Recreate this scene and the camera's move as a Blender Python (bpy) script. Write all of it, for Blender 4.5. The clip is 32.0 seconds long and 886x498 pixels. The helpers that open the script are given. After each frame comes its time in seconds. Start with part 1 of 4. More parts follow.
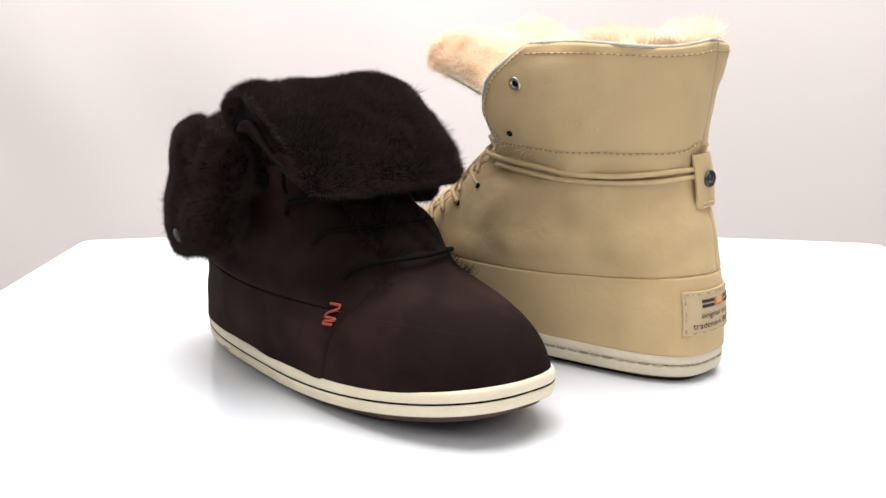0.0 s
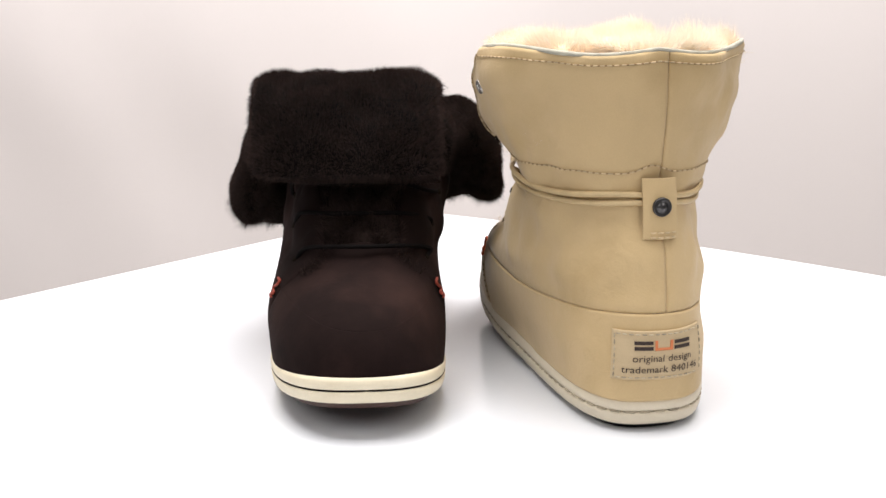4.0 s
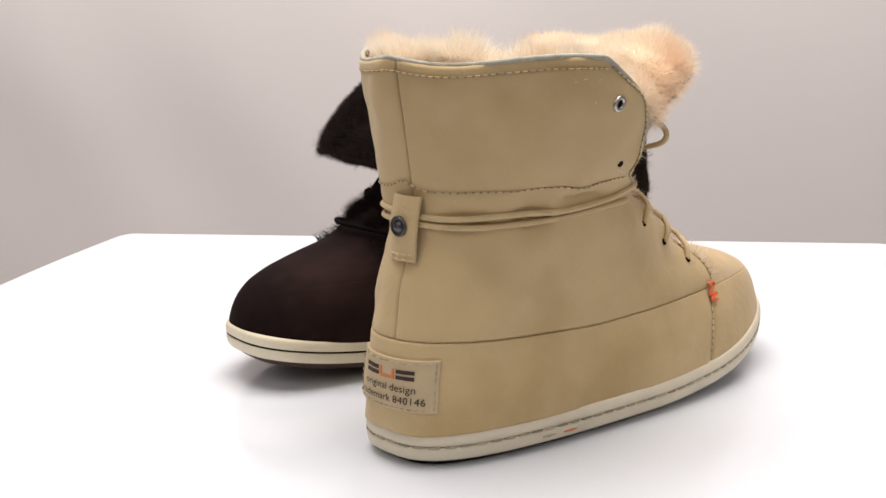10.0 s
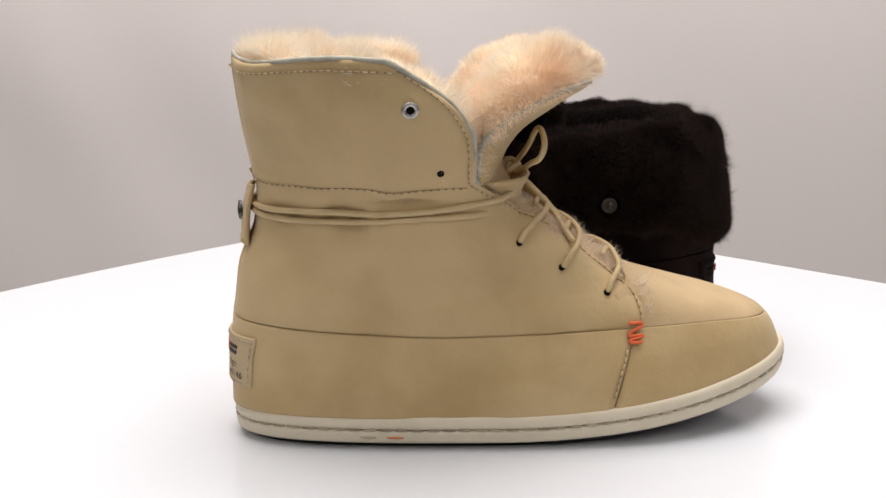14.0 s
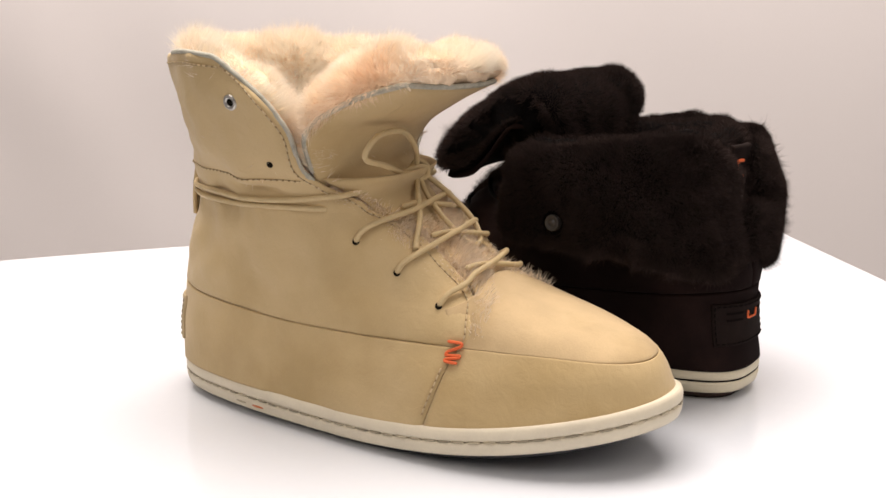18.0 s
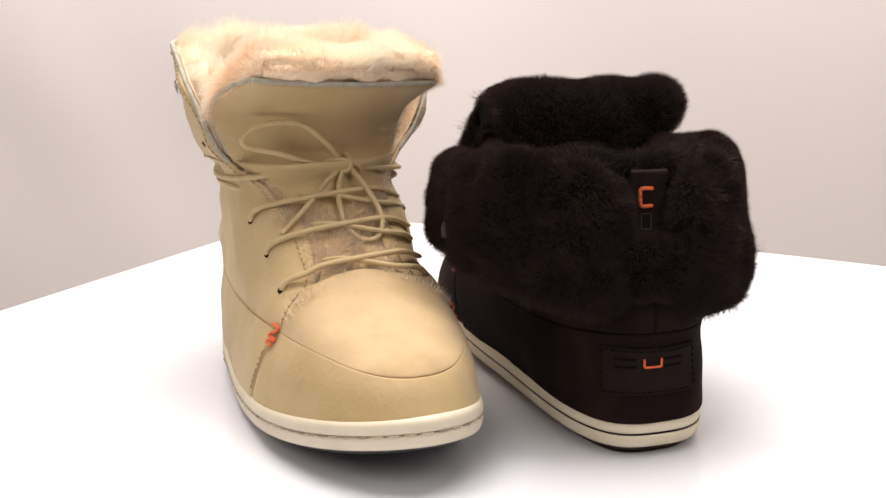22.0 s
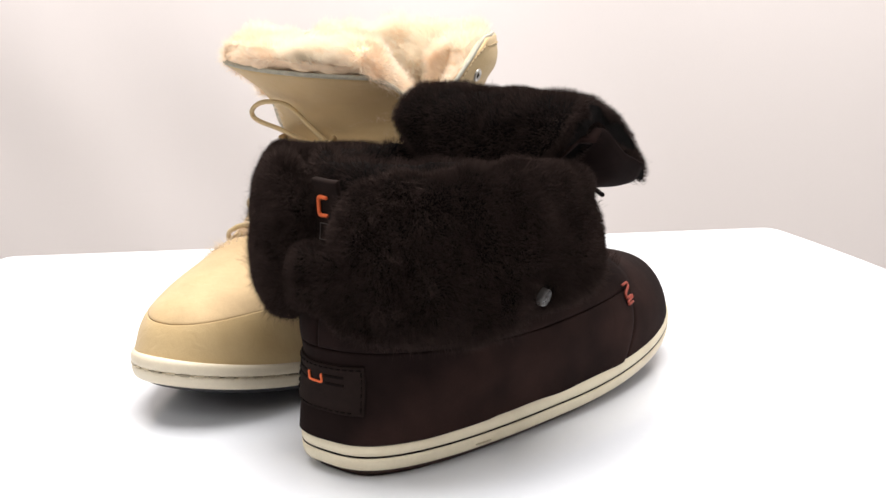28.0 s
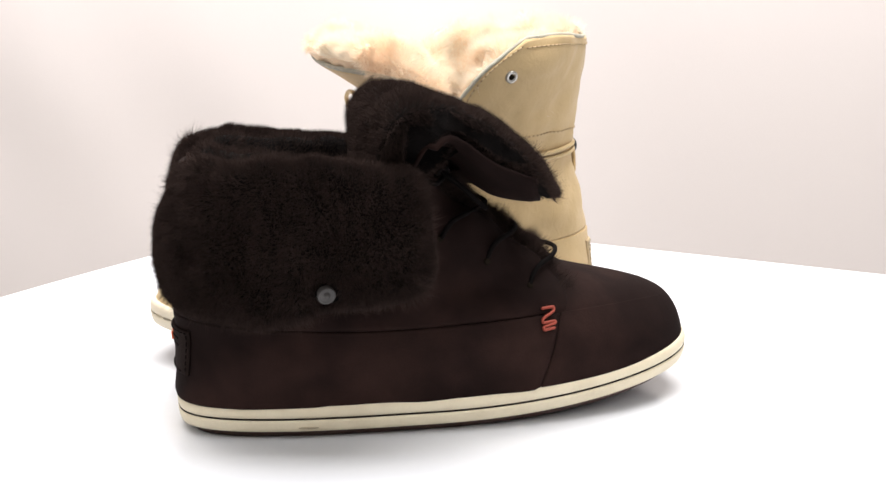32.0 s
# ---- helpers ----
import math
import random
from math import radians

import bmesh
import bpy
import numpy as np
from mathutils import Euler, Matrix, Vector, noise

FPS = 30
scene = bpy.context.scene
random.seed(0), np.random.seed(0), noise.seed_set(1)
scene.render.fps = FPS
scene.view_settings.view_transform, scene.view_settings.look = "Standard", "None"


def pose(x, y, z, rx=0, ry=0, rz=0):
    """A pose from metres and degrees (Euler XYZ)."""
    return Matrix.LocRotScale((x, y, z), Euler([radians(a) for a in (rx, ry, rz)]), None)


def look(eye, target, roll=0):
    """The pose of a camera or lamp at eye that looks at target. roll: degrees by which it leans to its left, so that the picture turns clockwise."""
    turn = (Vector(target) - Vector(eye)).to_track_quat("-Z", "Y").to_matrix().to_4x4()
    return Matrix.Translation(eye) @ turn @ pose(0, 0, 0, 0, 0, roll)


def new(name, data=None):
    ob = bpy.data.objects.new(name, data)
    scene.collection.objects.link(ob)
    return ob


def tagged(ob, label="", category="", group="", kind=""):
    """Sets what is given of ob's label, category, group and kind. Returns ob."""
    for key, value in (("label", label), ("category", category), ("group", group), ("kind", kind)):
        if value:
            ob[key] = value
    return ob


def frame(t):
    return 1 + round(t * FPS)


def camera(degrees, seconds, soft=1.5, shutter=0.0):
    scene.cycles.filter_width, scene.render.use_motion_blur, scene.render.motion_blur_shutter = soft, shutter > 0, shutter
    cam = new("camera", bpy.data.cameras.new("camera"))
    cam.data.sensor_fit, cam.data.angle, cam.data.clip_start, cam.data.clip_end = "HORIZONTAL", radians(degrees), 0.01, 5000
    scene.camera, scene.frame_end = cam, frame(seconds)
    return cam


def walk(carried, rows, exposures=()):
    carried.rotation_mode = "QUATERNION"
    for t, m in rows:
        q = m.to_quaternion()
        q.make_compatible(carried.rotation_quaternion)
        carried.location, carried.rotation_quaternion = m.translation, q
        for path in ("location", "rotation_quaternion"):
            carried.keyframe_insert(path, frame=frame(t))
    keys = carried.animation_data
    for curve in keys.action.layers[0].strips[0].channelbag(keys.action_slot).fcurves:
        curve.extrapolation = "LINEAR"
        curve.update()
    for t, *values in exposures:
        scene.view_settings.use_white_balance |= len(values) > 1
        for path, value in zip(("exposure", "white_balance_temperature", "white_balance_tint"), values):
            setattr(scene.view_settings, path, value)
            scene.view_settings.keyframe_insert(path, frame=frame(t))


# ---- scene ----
# ---- camera: it stands still, the round table turns ----
RATE = 9.241            # degrees per second, clockwise seen from above
SCALE = 0.66
EYE = Vector((0.0, -SCALE, 0.33385 * SCALE))
_yaw, _pitch = radians(-0.571), radians(-12.936)
AIM = EYE + Vector((math.sin(_yaw) * math.cos(_pitch), math.cos(_yaw) * math.cos(_pitch), math.sin(_pitch)))
# seconds, stops, white balance
EXPOSURES = ((0, -0.05, 6380, 9.5), (1, 0.04, 6380, 9.5), (2, 0.04, 6380, 9.5), (3, -0.05, 6400, 10), (6, -0.28, 6550, 11), (9, -0.57, 6600, 12), (13, -0.75, 6550, 11),
             (16.5, -0.62, 6550, 12), (18, -0.48, 6900, 14), (19, -0.4, 6900, 14), (21, -0.34, 6850, 14), (23, -0.28, 6750, 14), (25, -0.2, 6500, 11),
             (28, -0.07, 6500, 10), (32, 0.02, 6500, 10))
cam = camera(40.676, 32.0)
walk(cam, [(0, look(EYE, AIM, -0.624)), (32.0, look(EYE, AIM, -0.624))], EXPOSURES)

# ---- light ----
world = bpy.data.worlds.new("studio")
scene.world = world
world.use_nodes = True
world.node_tree.nodes["Background"].inputs[0].default_value = (0.9, 0.93, 1.0, 1)
world.node_tree.nodes["Background"].inputs[1].default_value = 0.10


def lamp(name, eye, target, sx, sy, watts, colour=(1, 1, 1)):
    d = bpy.data.lights.new(name, "AREA")
    d.shape, d.size, d.size_y, d.energy, d.color = "RECTANGLE", sx, sy, watts, colour
    ob = new(name, d)
    ob.matrix_world = look(eye, target)
    return ob


lamp("softbox_overhead", (0.0, 0.15, 1.5), (0, 0.1, 0), 1.5, 1.1, 60, (1, 0.965, 0.938))
lamp("softbox_side_a", (-0.85, -1.0, 1.05), (0, 0.1, 0.1), 0.8, 0.8, 7.5, (1, 0.970, 0.946))
lamp("softbox_side_b", (0.85, -1.0, 1.05), (0, 0.1, 0.1), 0.8, 0.8, 7.5, (1, 0.970, 0.946))


# ---- materials ----
def material(name, colour, rough=0.8, vary=0.12, scale=60.0, fine=900.0, bump=0.15, depth=0.0004, metal=0.0, sheen=0.0,
             island=0.0, stain=None, stain_amount=0.0, stain_scale=14.0, coat=0.0, spec=0.5, thin=0.0, crease=0.0):
    m = bpy.data.materials.new(name)
    m.use_nodes = True
    nt, nodes = m.node_tree, m.node_tree.nodes
    b = nodes["Principled BSDF"]
    b.inputs["Roughness"].default_value = rough
    b.inputs["Metallic"].default_value = metal
    b.inputs["Sheen Weight"].default_value = sheen
    b.inputs["Sheen Roughness"].default_value = 0.5
    b.inputs["Coat Weight"].default_value = coat
    b.inputs["Specular IOR Level"].default_value = spec
    tc = nodes.new("ShaderNodeTexCoord")

    def noise_node(sc, detail):
        n = nodes.new("ShaderNodeTexNoise")
        n.inputs["Scale"].default_value, n.inputs["Detail"].default_value = sc, detail
        nt.links.new(tc.outputs["Object"], n.inputs["Vector"])
        return n

    big, small = noise_node(scale, 3), noise_node(fine, 2)
    ramp = nodes.new("ShaderNodeMapRange")
    ramp.inputs[1].default_value, ramp.inputs[2].default_value = 0.25, 0.75
    ramp.inputs[3].default_value, ramp.inputs[4].default_value = 1 - vary, 1 + vary
    nt.links.new(big.outputs[0], ramp.inputs[0])
    ramp2 = nodes.new("ShaderNodeMapRange")
    ramp2.inputs[1].default_value, ramp2.inputs[2].default_value = 0.25, 0.75
    ramp2.inputs[3].default_value, ramp2.inputs[4].default_value = 1 - vary * 0.6, 1 + vary * 0.6
    nt.links.new(small.outputs[0], ramp2.inputs[0])
    mul = nodes.new("ShaderNodeMath")
    mul.operation = "MULTIPLY"
    nt.links.new(ramp.outputs[0], mul.inputs[0])
    nt.links.new(ramp2.outputs[0], mul.inputs[1])
    last = mul.outputs[0]
    if island:
        geo = nodes.new("ShaderNodeNewGeometry")
        r3 = nodes.new("ShaderNodeMapRange")
        r3.inputs[3].default_value, r3.inputs[4].default_value = 1 - island, 1 + island
        nt.links.new(geo.outputs["Random Per Island"], r3.inputs[0])
        mul2 = nodes.new("ShaderNodeMath")
        mul2.operation = "MULTIPLY"
        nt.links.new(last, mul2.inputs[0])
        nt.links.new(r3.outputs[0], mul2.inputs[1])
        last = mul2.outputs[0]
    base = nodes.new("ShaderNodeVectorMath")
    base.operation = "SCALE"
    base.inputs[0].default_value = colour
    if stain:
        st = noise_node(stain_scale, 5)
        r4 = nodes.new("ShaderNodeMapRange")
        r4.inputs[1].default_value, r4.inputs[2].default_value = 0.48, 0.68
        r4.inputs[3].default_value, r4.inputs[4].default_value = 0, stain_amount
        nt.links.new(st.outputs[0], r4.inputs[0])
        mix = nodes.new("ShaderNodeMix")
        mix.data_type = "RGBA"
        mix.inputs["A"].default_value = (*colour, 1)
        mix.inputs["B"].default_value = (*stain, 1)
        nt.links.new(r4.outputs[0], mix.inputs["Factor"])
        nt.links.new(mix.outputs["Result"], base.inputs[0])
    nt.links.new(last, base.inputs["Scale"])
    nt.links.new(base.outputs[0], b.inputs["Base Color"])
    if bump:
        bn = nodes.new("ShaderNodeBump")
        bn.inputs["Strength"].default_value, bn.inputs["Distance"].default_value = bump, depth
        nt.links.new(small.outputs[0], bn.inputs["Height"])
        nt.links.new(bn.outputs[0], b.inputs["Normal"])
        if crease:
            mid = noise_node(130, 4)
            mid.inputs["Distortion"].default_value = 1.2
            bn2 = nodes.new("ShaderNodeBump")
            bn2.inputs["Strength"].default_value, bn2.inputs["Distance"].default_value = crease, 0.0012
            nt.links.new(mid.outputs[0], bn2.inputs["Height"])
            nt.links.new(bn2.outputs[0], bn.inputs["Normal"])
    if thin:
        tl = nodes.new("ShaderNodeBsdfTranslucent")
        nt.links.new(base.outputs[0], tl.inputs["Color"])
        mx = nodes.new("ShaderNodeMixShader")
        mx.inputs[0].default_value = thin
        nt.links.new(b.outputs[0], mx.inputs[1])
        nt.links.new(tl.outputs[0], mx.inputs[2])
        nt.links.new(mx.outputs[0], nodes["Material Output"].inputs["Surface"])
    return m


M_NUBUCK = material("beige_nubuck", (0.555, 0.405, 0.210), 0.78, 0.05, 35, 1500, 0.25, 0.0003, sheen=0.15,
                    stain=(0.41, 0.280, 0.115), stain_amount=0.75, stain_scale=13, crease=0.35)
M_VAMP = material("tan_nubuck", (0.525, 0.375, 0.202), 0.8, 0.08, 60, 1500, 0.25, 0.0003, sheen=0.15,
                  stain=(0.41, 0.285, 0.138), stain_amount=0.8, stain_scale=24, crease=0.2)
M_STITCH_HOLE = material("dark_needle_holes", (0.33, 0.225, 0.115), 0.9, 0.1, 200, 1500, 0)
M_NUBUCK_EDGE = material("cut_leather_edge", (0.42, 0.40, 0.33), 0.9, 0.2, 200, 1500, 0.3)
M_SUEDE = material("dark_brown_suede", (0.0112, 0.0063, 0.0057), 0.9, 0.2, 45, 1600, 0.3, 0.0003,
                   stain=(0.031, 0.0162, 0.0136), stain_amount=0.8, stain_scale=15, spec=0.06, crease=0.2)
M_SUEDE_TAB = material("dark_brown_smooth_leather", (0.0150, 0.0095, 0.0082), 0.85, 0.2, 120, 1500, 0.4, spec=0.06)
M_THREAD_TAB = material("dull_brown_thread", (0.055, 0.045, 0.04), 0.8, 0.2, 200, 1500, 0.2)
M_CREAM = material("cream_rubber", (0.74, 0.66, 0.49), 0.55, 0.04, 50, 700, 0.08, stain=(0.62, 0.52, 0.36), stain_amount=0.35, stain_scale=40)
M_WHITE_RUBBER = material("ivory_rubber", (0.69, 0.61, 0.465), 0.55, 0.04, 50, 700, 0.08, stain=(0.60, 0.52, 0.40), stain_amount=0.35, stain_scale=40)
M_DARK_RUBBER = material("dark_rubber", (0.020, 0.019, 0.021), 0.6, 0.15, 80, 800, 0.2)
M_GUM = material("brown_gum_rubber", (0.055, 0.024, 0.017), 0.6, 0.15, 80, 800, 0.2)
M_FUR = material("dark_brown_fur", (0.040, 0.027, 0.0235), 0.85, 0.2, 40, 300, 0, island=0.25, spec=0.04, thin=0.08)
# near-black under the brown hairs: paints the shade deep in the pile
M_FUR_SHADE_PAD = material("fur_underlayer_painted_shade", (0.0035, 0.0026, 0.0025), 0.95, 0.3, 120, 700, 0.5, 0.002, spec=0.1)
# peach in wool patches and underlayer paints warm light bounced within the fleece
M_FLEECE = material("cream_sheepskin_fleece", (0.95, 0.88, 0.76), 0.8, 0.03, 30, 300, 0, island=0.05, thin=0.45,
                    stain=(0.93, 0.72, 0.52), stain_amount=0.8, stain_scale=22, spec=0.2)
M_FLEECE_PAD = material("sheepskin_underlayer_painted_bounce", (0.93, 0.72, 0.52), 0.9, 0.05, 60, 500, 0.5, 0.002, spec=0.1)
M_TUFT = material("taupe_fleece_tuft", (0.90, 0.79, 0.65), 0.8, 0.1, 60, 300, 0, island=0.12, thin=0.4, spec=0.2)
M_LACE = material("beige_leather_cord", (0.56, 0.42, 0.225), 0.6, 0.08, 150, 1500, 0.3)
M_LACE_DARK = material("black_cord", (0.005, 0.004, 0.004), 0.9, 0.2, 150, 1500, 0.3, spec=0.05)
M_THREAD = material("pale_thread", (0.58, 0.455, 0.28), 0.8, 0.15, 200, 1500, 0.2, island=0.2)
M_THREAD_SOLE = material("grey_beige_thread", (0.40, 0.34, 0.24), 0.8, 0.2, 200, 1500, 0.2, island=0.3)
M_THREAD_DARK = material("dark_thread", (0.006, 0.004, 0.0035), 0.9, 0.2, 200, 1500, 0.2, spec=0.05)
M_ORANGE = material("orange_thread", (0.72, 0.13, 0.035), 0.65, 0.12, 300, 2000, 0.3, spec=0.4)
M_RED = material("rust_red_thread", (0.30, 0.05, 0.028), 0.65, 0.12, 300, 2000, 0.3, spec=0.4)
M_METAL = material("nickel", (0.50, 0.48, 0.45), 0.35, 0.08, 200, 900, 0.05, metal=1.0)
M_METAL_DARK = material("gunmetal", (0.09, 0.087, 0.088), 0.38, 0.1, 200, 900, 0.05, metal=1.0)
M_LABEL = material("beige_label_leather", (0.52, 0.40, 0.24), 0.75, 0.06, 90, 1500, 0.3)
M_INK = material("black_print", (0.035, 0.02, 0.015), 0.7, 0.1, 200, 900, 0)
M_INK_ORANGE = material("orange_print", (0.60, 0.19, 0.07), 0.7, 0.1, 200, 900, 0)
M_HOLE = material("dark_hole", (0.012, 0.009, 0.006), 0.95, 0.1, 200, 900, 0, spec=0.05)
M_CLEAR = material("translucent_plastic", (0.05, 0.046, 0.044), 0.16, 0.1, 200, 900, 0, spec=0.3)
M_TABLE = material("white_laminate", (0.70, 0.72, 0.76), 0.14, 0.01, 8, 200, 0.0, spec=0.45)
M_CLOTH = material("off_white_backdrop_cloth", (0.80, 0.745, 0.73), 0.95, 0.015, 2.0, 700, 0.15, 0.0006)
M_WALL = material("grey_paint", (0.40, 0.395, 0.39), 0.9, 0.03, 3, 300, 0.1)
M_FLOOR = material("grey_floor", (0.35, 0.34, 0.33), 0.7, 0.08, 4, 200, 0.1)


# ---- mesh tools (all arrays in metres) ----
def spline(pairs):
    """A smooth curve through (x, y) pairs without overshoot."""
    x = np.array([p[0] for p in pairs], float)
    y = np.array([p[1] for p in pairs], float)
    d = np.diff(y) / np.diff(x)
    m = np.zeros(len(x))
    m[0], m[-1] = d[0], d[-1]
    for i in range(1, len(x) - 1):
        m[i] = 0 if d[i - 1] * d[i] <= 0 else 2 * d[i - 1] * d[i] / (d[i - 1] + d[i])

    def ev(q):
        q = np.clip(np.asarray(q, float), x[0], x[-1])
        i = np.clip(np.searchsorted(x, q, side="right") - 1, 0, len(x) - 2)
        h = x[i + 1] - x[i]
        t = (q - x[i]) / h
        return ((2 * t**3 - 3 * t**2 + 1) * y[i] + (t**3 - 2 * t**2 + t) * h * m[i]
                + (-2 * t**3 + 3 * t**2) * y[i + 1] + (t**3 - t**2) * h * m[i + 1])
    return ev


def through_points(pts, n):
    """n points along a smooth line through pts."""
    pts = np.array(pts, float)
    d = np.r_[0, np.cumsum(np.linalg.norm(np.diff(pts, axis=0), axis=1))]
    fs = [spline(list(zip(d, pts[:, k]))) for k in range(3)]
    q = np.linspace(0, d[-1], n)
    return np.stack([f(q) for f in fs], 1)


def catmull(pts, n):
    """Like through_points, rounder (for cords)."""
    p = np.array(pts, float)
    p = np.vstack([2 * p[0] - p[1], p, 2 * p[-1] - p[-2]])
    out = []
    for q in np.linspace(0, len(p) - 3 - 1e-9, n):
        i = int(q)
        t = q - i
        a, b, c, d = p[i:i + 4]
        out.append(0.5 * (2 * b + (c - a) * t + (2 * a - 5 * b + 4 * c - d) * t * t + (3 * b - a - 3 * c + d) * t**3))
    return np.array(out)


def mesh_of(name, verts, faces, mat, smooth=True):
    me = bpy.data.meshes.new(name)
    me.from_pydata(np.asarray(verts, float).tolist(), [], [list(map(int, f)) for f in faces])
    if smooth:
        me.polygons.foreach_set("use_smooth", [True] * len(me.polygons))
    me.materials.append(mat)
    me.update()
    return me


def part(name, me, parent, label="", kind=""):
    ob = new(name, me)
    ob.parent = parent
    return tagged(ob, label, kind=kind)


def join(pieces):
    V, F, o = [], [], 0
    for v, f in pieces:
        V.append(np.asarray(v, float))
        F += [[int(i) + o for i in q] for q in f]
        o += len(v)
    return np.vstack(V), F


def grid_normals(G, flip=1):
    a, b = np.gradient(G, axis=0), np.gradient(G, axis=1)
    n = np.cross(a, b) * flip
    return n / np.maximum(np.linalg.norm(n, axis=2, keepdims=True), 1e-12)


def grid_faces(r, c, o=0, flip=False):
    f = []
    for i in range(r - 1):
        for j in range(c - 1):
            q = [o + i * c + j, o + i * c + j + 1, o + (i + 1) * c + j + 1, o + (i + 1) * c + j]
            f.append(q[::-1] if flip else q)
    return f


def sheet(G, thick, flip=1, soft=0.55):
    """A solid leaf on the grid G, its outer edges rounded over."""
    r, c = G.shape[:2]
    N = grid_normals(G, flip)
    e = np.ones((r, c))
    e[0, :] = e[-1, :] = soft
    e[:, 0] = e[:, -1] = soft
    outer = G + N * (thick * e)[..., None]
    V = np.vstack([outer.reshape(-1, 3), (G - N * 0.0002).reshape(-1, 3)])
    k = r * c
    F = grid_faces(r, c, 0, flip > 0) + grid_faces(r, c, k, flip < 0)
    ring = [j for j in range(c)] + [i * c + c - 1 for i in range(1, r)] + [(r - 1) * c + j for j in range(c - 2, -1, -1)] + [i * c for i in range(r - 2, 0, -1)]
    for a, b in zip(ring, ring[1:] + ring[:1]):
        q = [a, b, b + k, a + k]
        F.append(q if flip > 0 else q[::-1])
    return V, F


def steps(n):
    return np.r_[0, 0.012, np.linspace(0.035, 0.965, n), 0.988, 1]


def tube(pts, radius, n=8):
    p = np.array(pts, float)
    t = np.gradient(p, axis=0)
    t /= np.maximum(np.linalg.norm(t, axis=1, keepdims=True), 1e-12)
    up = np.array([0.3, 0.2, 1.0])
    V, F = [], []
    side = np.cross(t[0], up)
    for i in range(len(p)):
        side = side - t[i] * (side @ t[i])
        side /= max(np.linalg.norm(side), 1e-12)
        other = np.cross(t[i], side)
        r = radius * (0.6 if i in (0, len(p) - 1) else 1)
        for k in range(n):
            a = 2 * math.pi * k / n
            V.append(p[i] + r * (math.cos(a) * side + math.sin(a) * other))
    for i in range(len(p) - 1):
        for k in range(n):
            F.append([i * n + k, i * n + (k + 1) % n, (i + 1) * n + (k + 1) % n, (i + 1) * n + k])
    F.append(list(range(n))[::-1])
    F.append([(len(p) - 1) * n + k for k in range(n)])
    return np.array(V), F


def stitches(pts, normals, pitch, length, radius, shift=0.5):
    """Short thread dashes laid along a line."""
    pts, normals = np.asarray(pts, float), np.asarray(normals, float)
    d = np.r_[0, np.cumsum(np.linalg.norm(np.diff(pts, axis=0), axis=1))]
    out = []
    for q in np.arange(pitch * shift, d[-1] - length * 0.5, pitch):
        seg = []
        for s, h in ((-0.5, -0.3), (-0.3, 0.5), (0.3, 0.5), (0.5, -0.3)):
            x = q + s * length
            c = np.array([np.interp(x, d, pts[:, k]) for k in range(3)])
            m = np.array([np.interp(x, d, normals[:, k]) for k in range(3)])
            seg.append(c + m * radius * h)
        out.append(tube(seg, radius, 5))
    return join(out)


def disc(centre, normal, profile, n=24):
    """A turned button: profile of (radius, height) pairs about the normal."""
    c, z = Vector(centre), Vector(normal).normalized()
    x = z.orthogonal().normalized()
    y = z.cross(x)
    V, F = [], []
    for r, h in profile:
        for k in range(n):
            a = 2 * math.pi * k / n
            V.append(c + x * (r * math.cos(a)) + y * (r * math.sin(a)) + z * h)
    for i in range(len(profile) - 1):
        for k in range(n):
            F.append([i * n + k, i * n + (k + 1) % n, (i + 1) * n + (k + 1) % n, (i + 1) * n + k])
    F.append([(len(profile) - 1) * n + k for k in range(n)])
    return np.array(V), F


def lumps(V, N, amount, size, seed=0.0):
    out = V.copy()
    for i, v in enumerate(V):
        q = Vector(v) / size + Vector((seed, seed * 0.7, seed * 1.3))
        out[i] += N[i] * amount * (noise.noise(q) + 0.5 * noise.noise(q * 2.3))
    return out


def vertex_normals(V, F):
    N = np.zeros_like(V)
    for f in F:
        n = np.cross(V[f[1]] - V[f[0]], V[f[2]] - V[f[0]])
        for i in f:
            N[i] += n
    return N / np.maximum(np.linalg.norm(N, axis=1, keepdims=True), 1e-12)


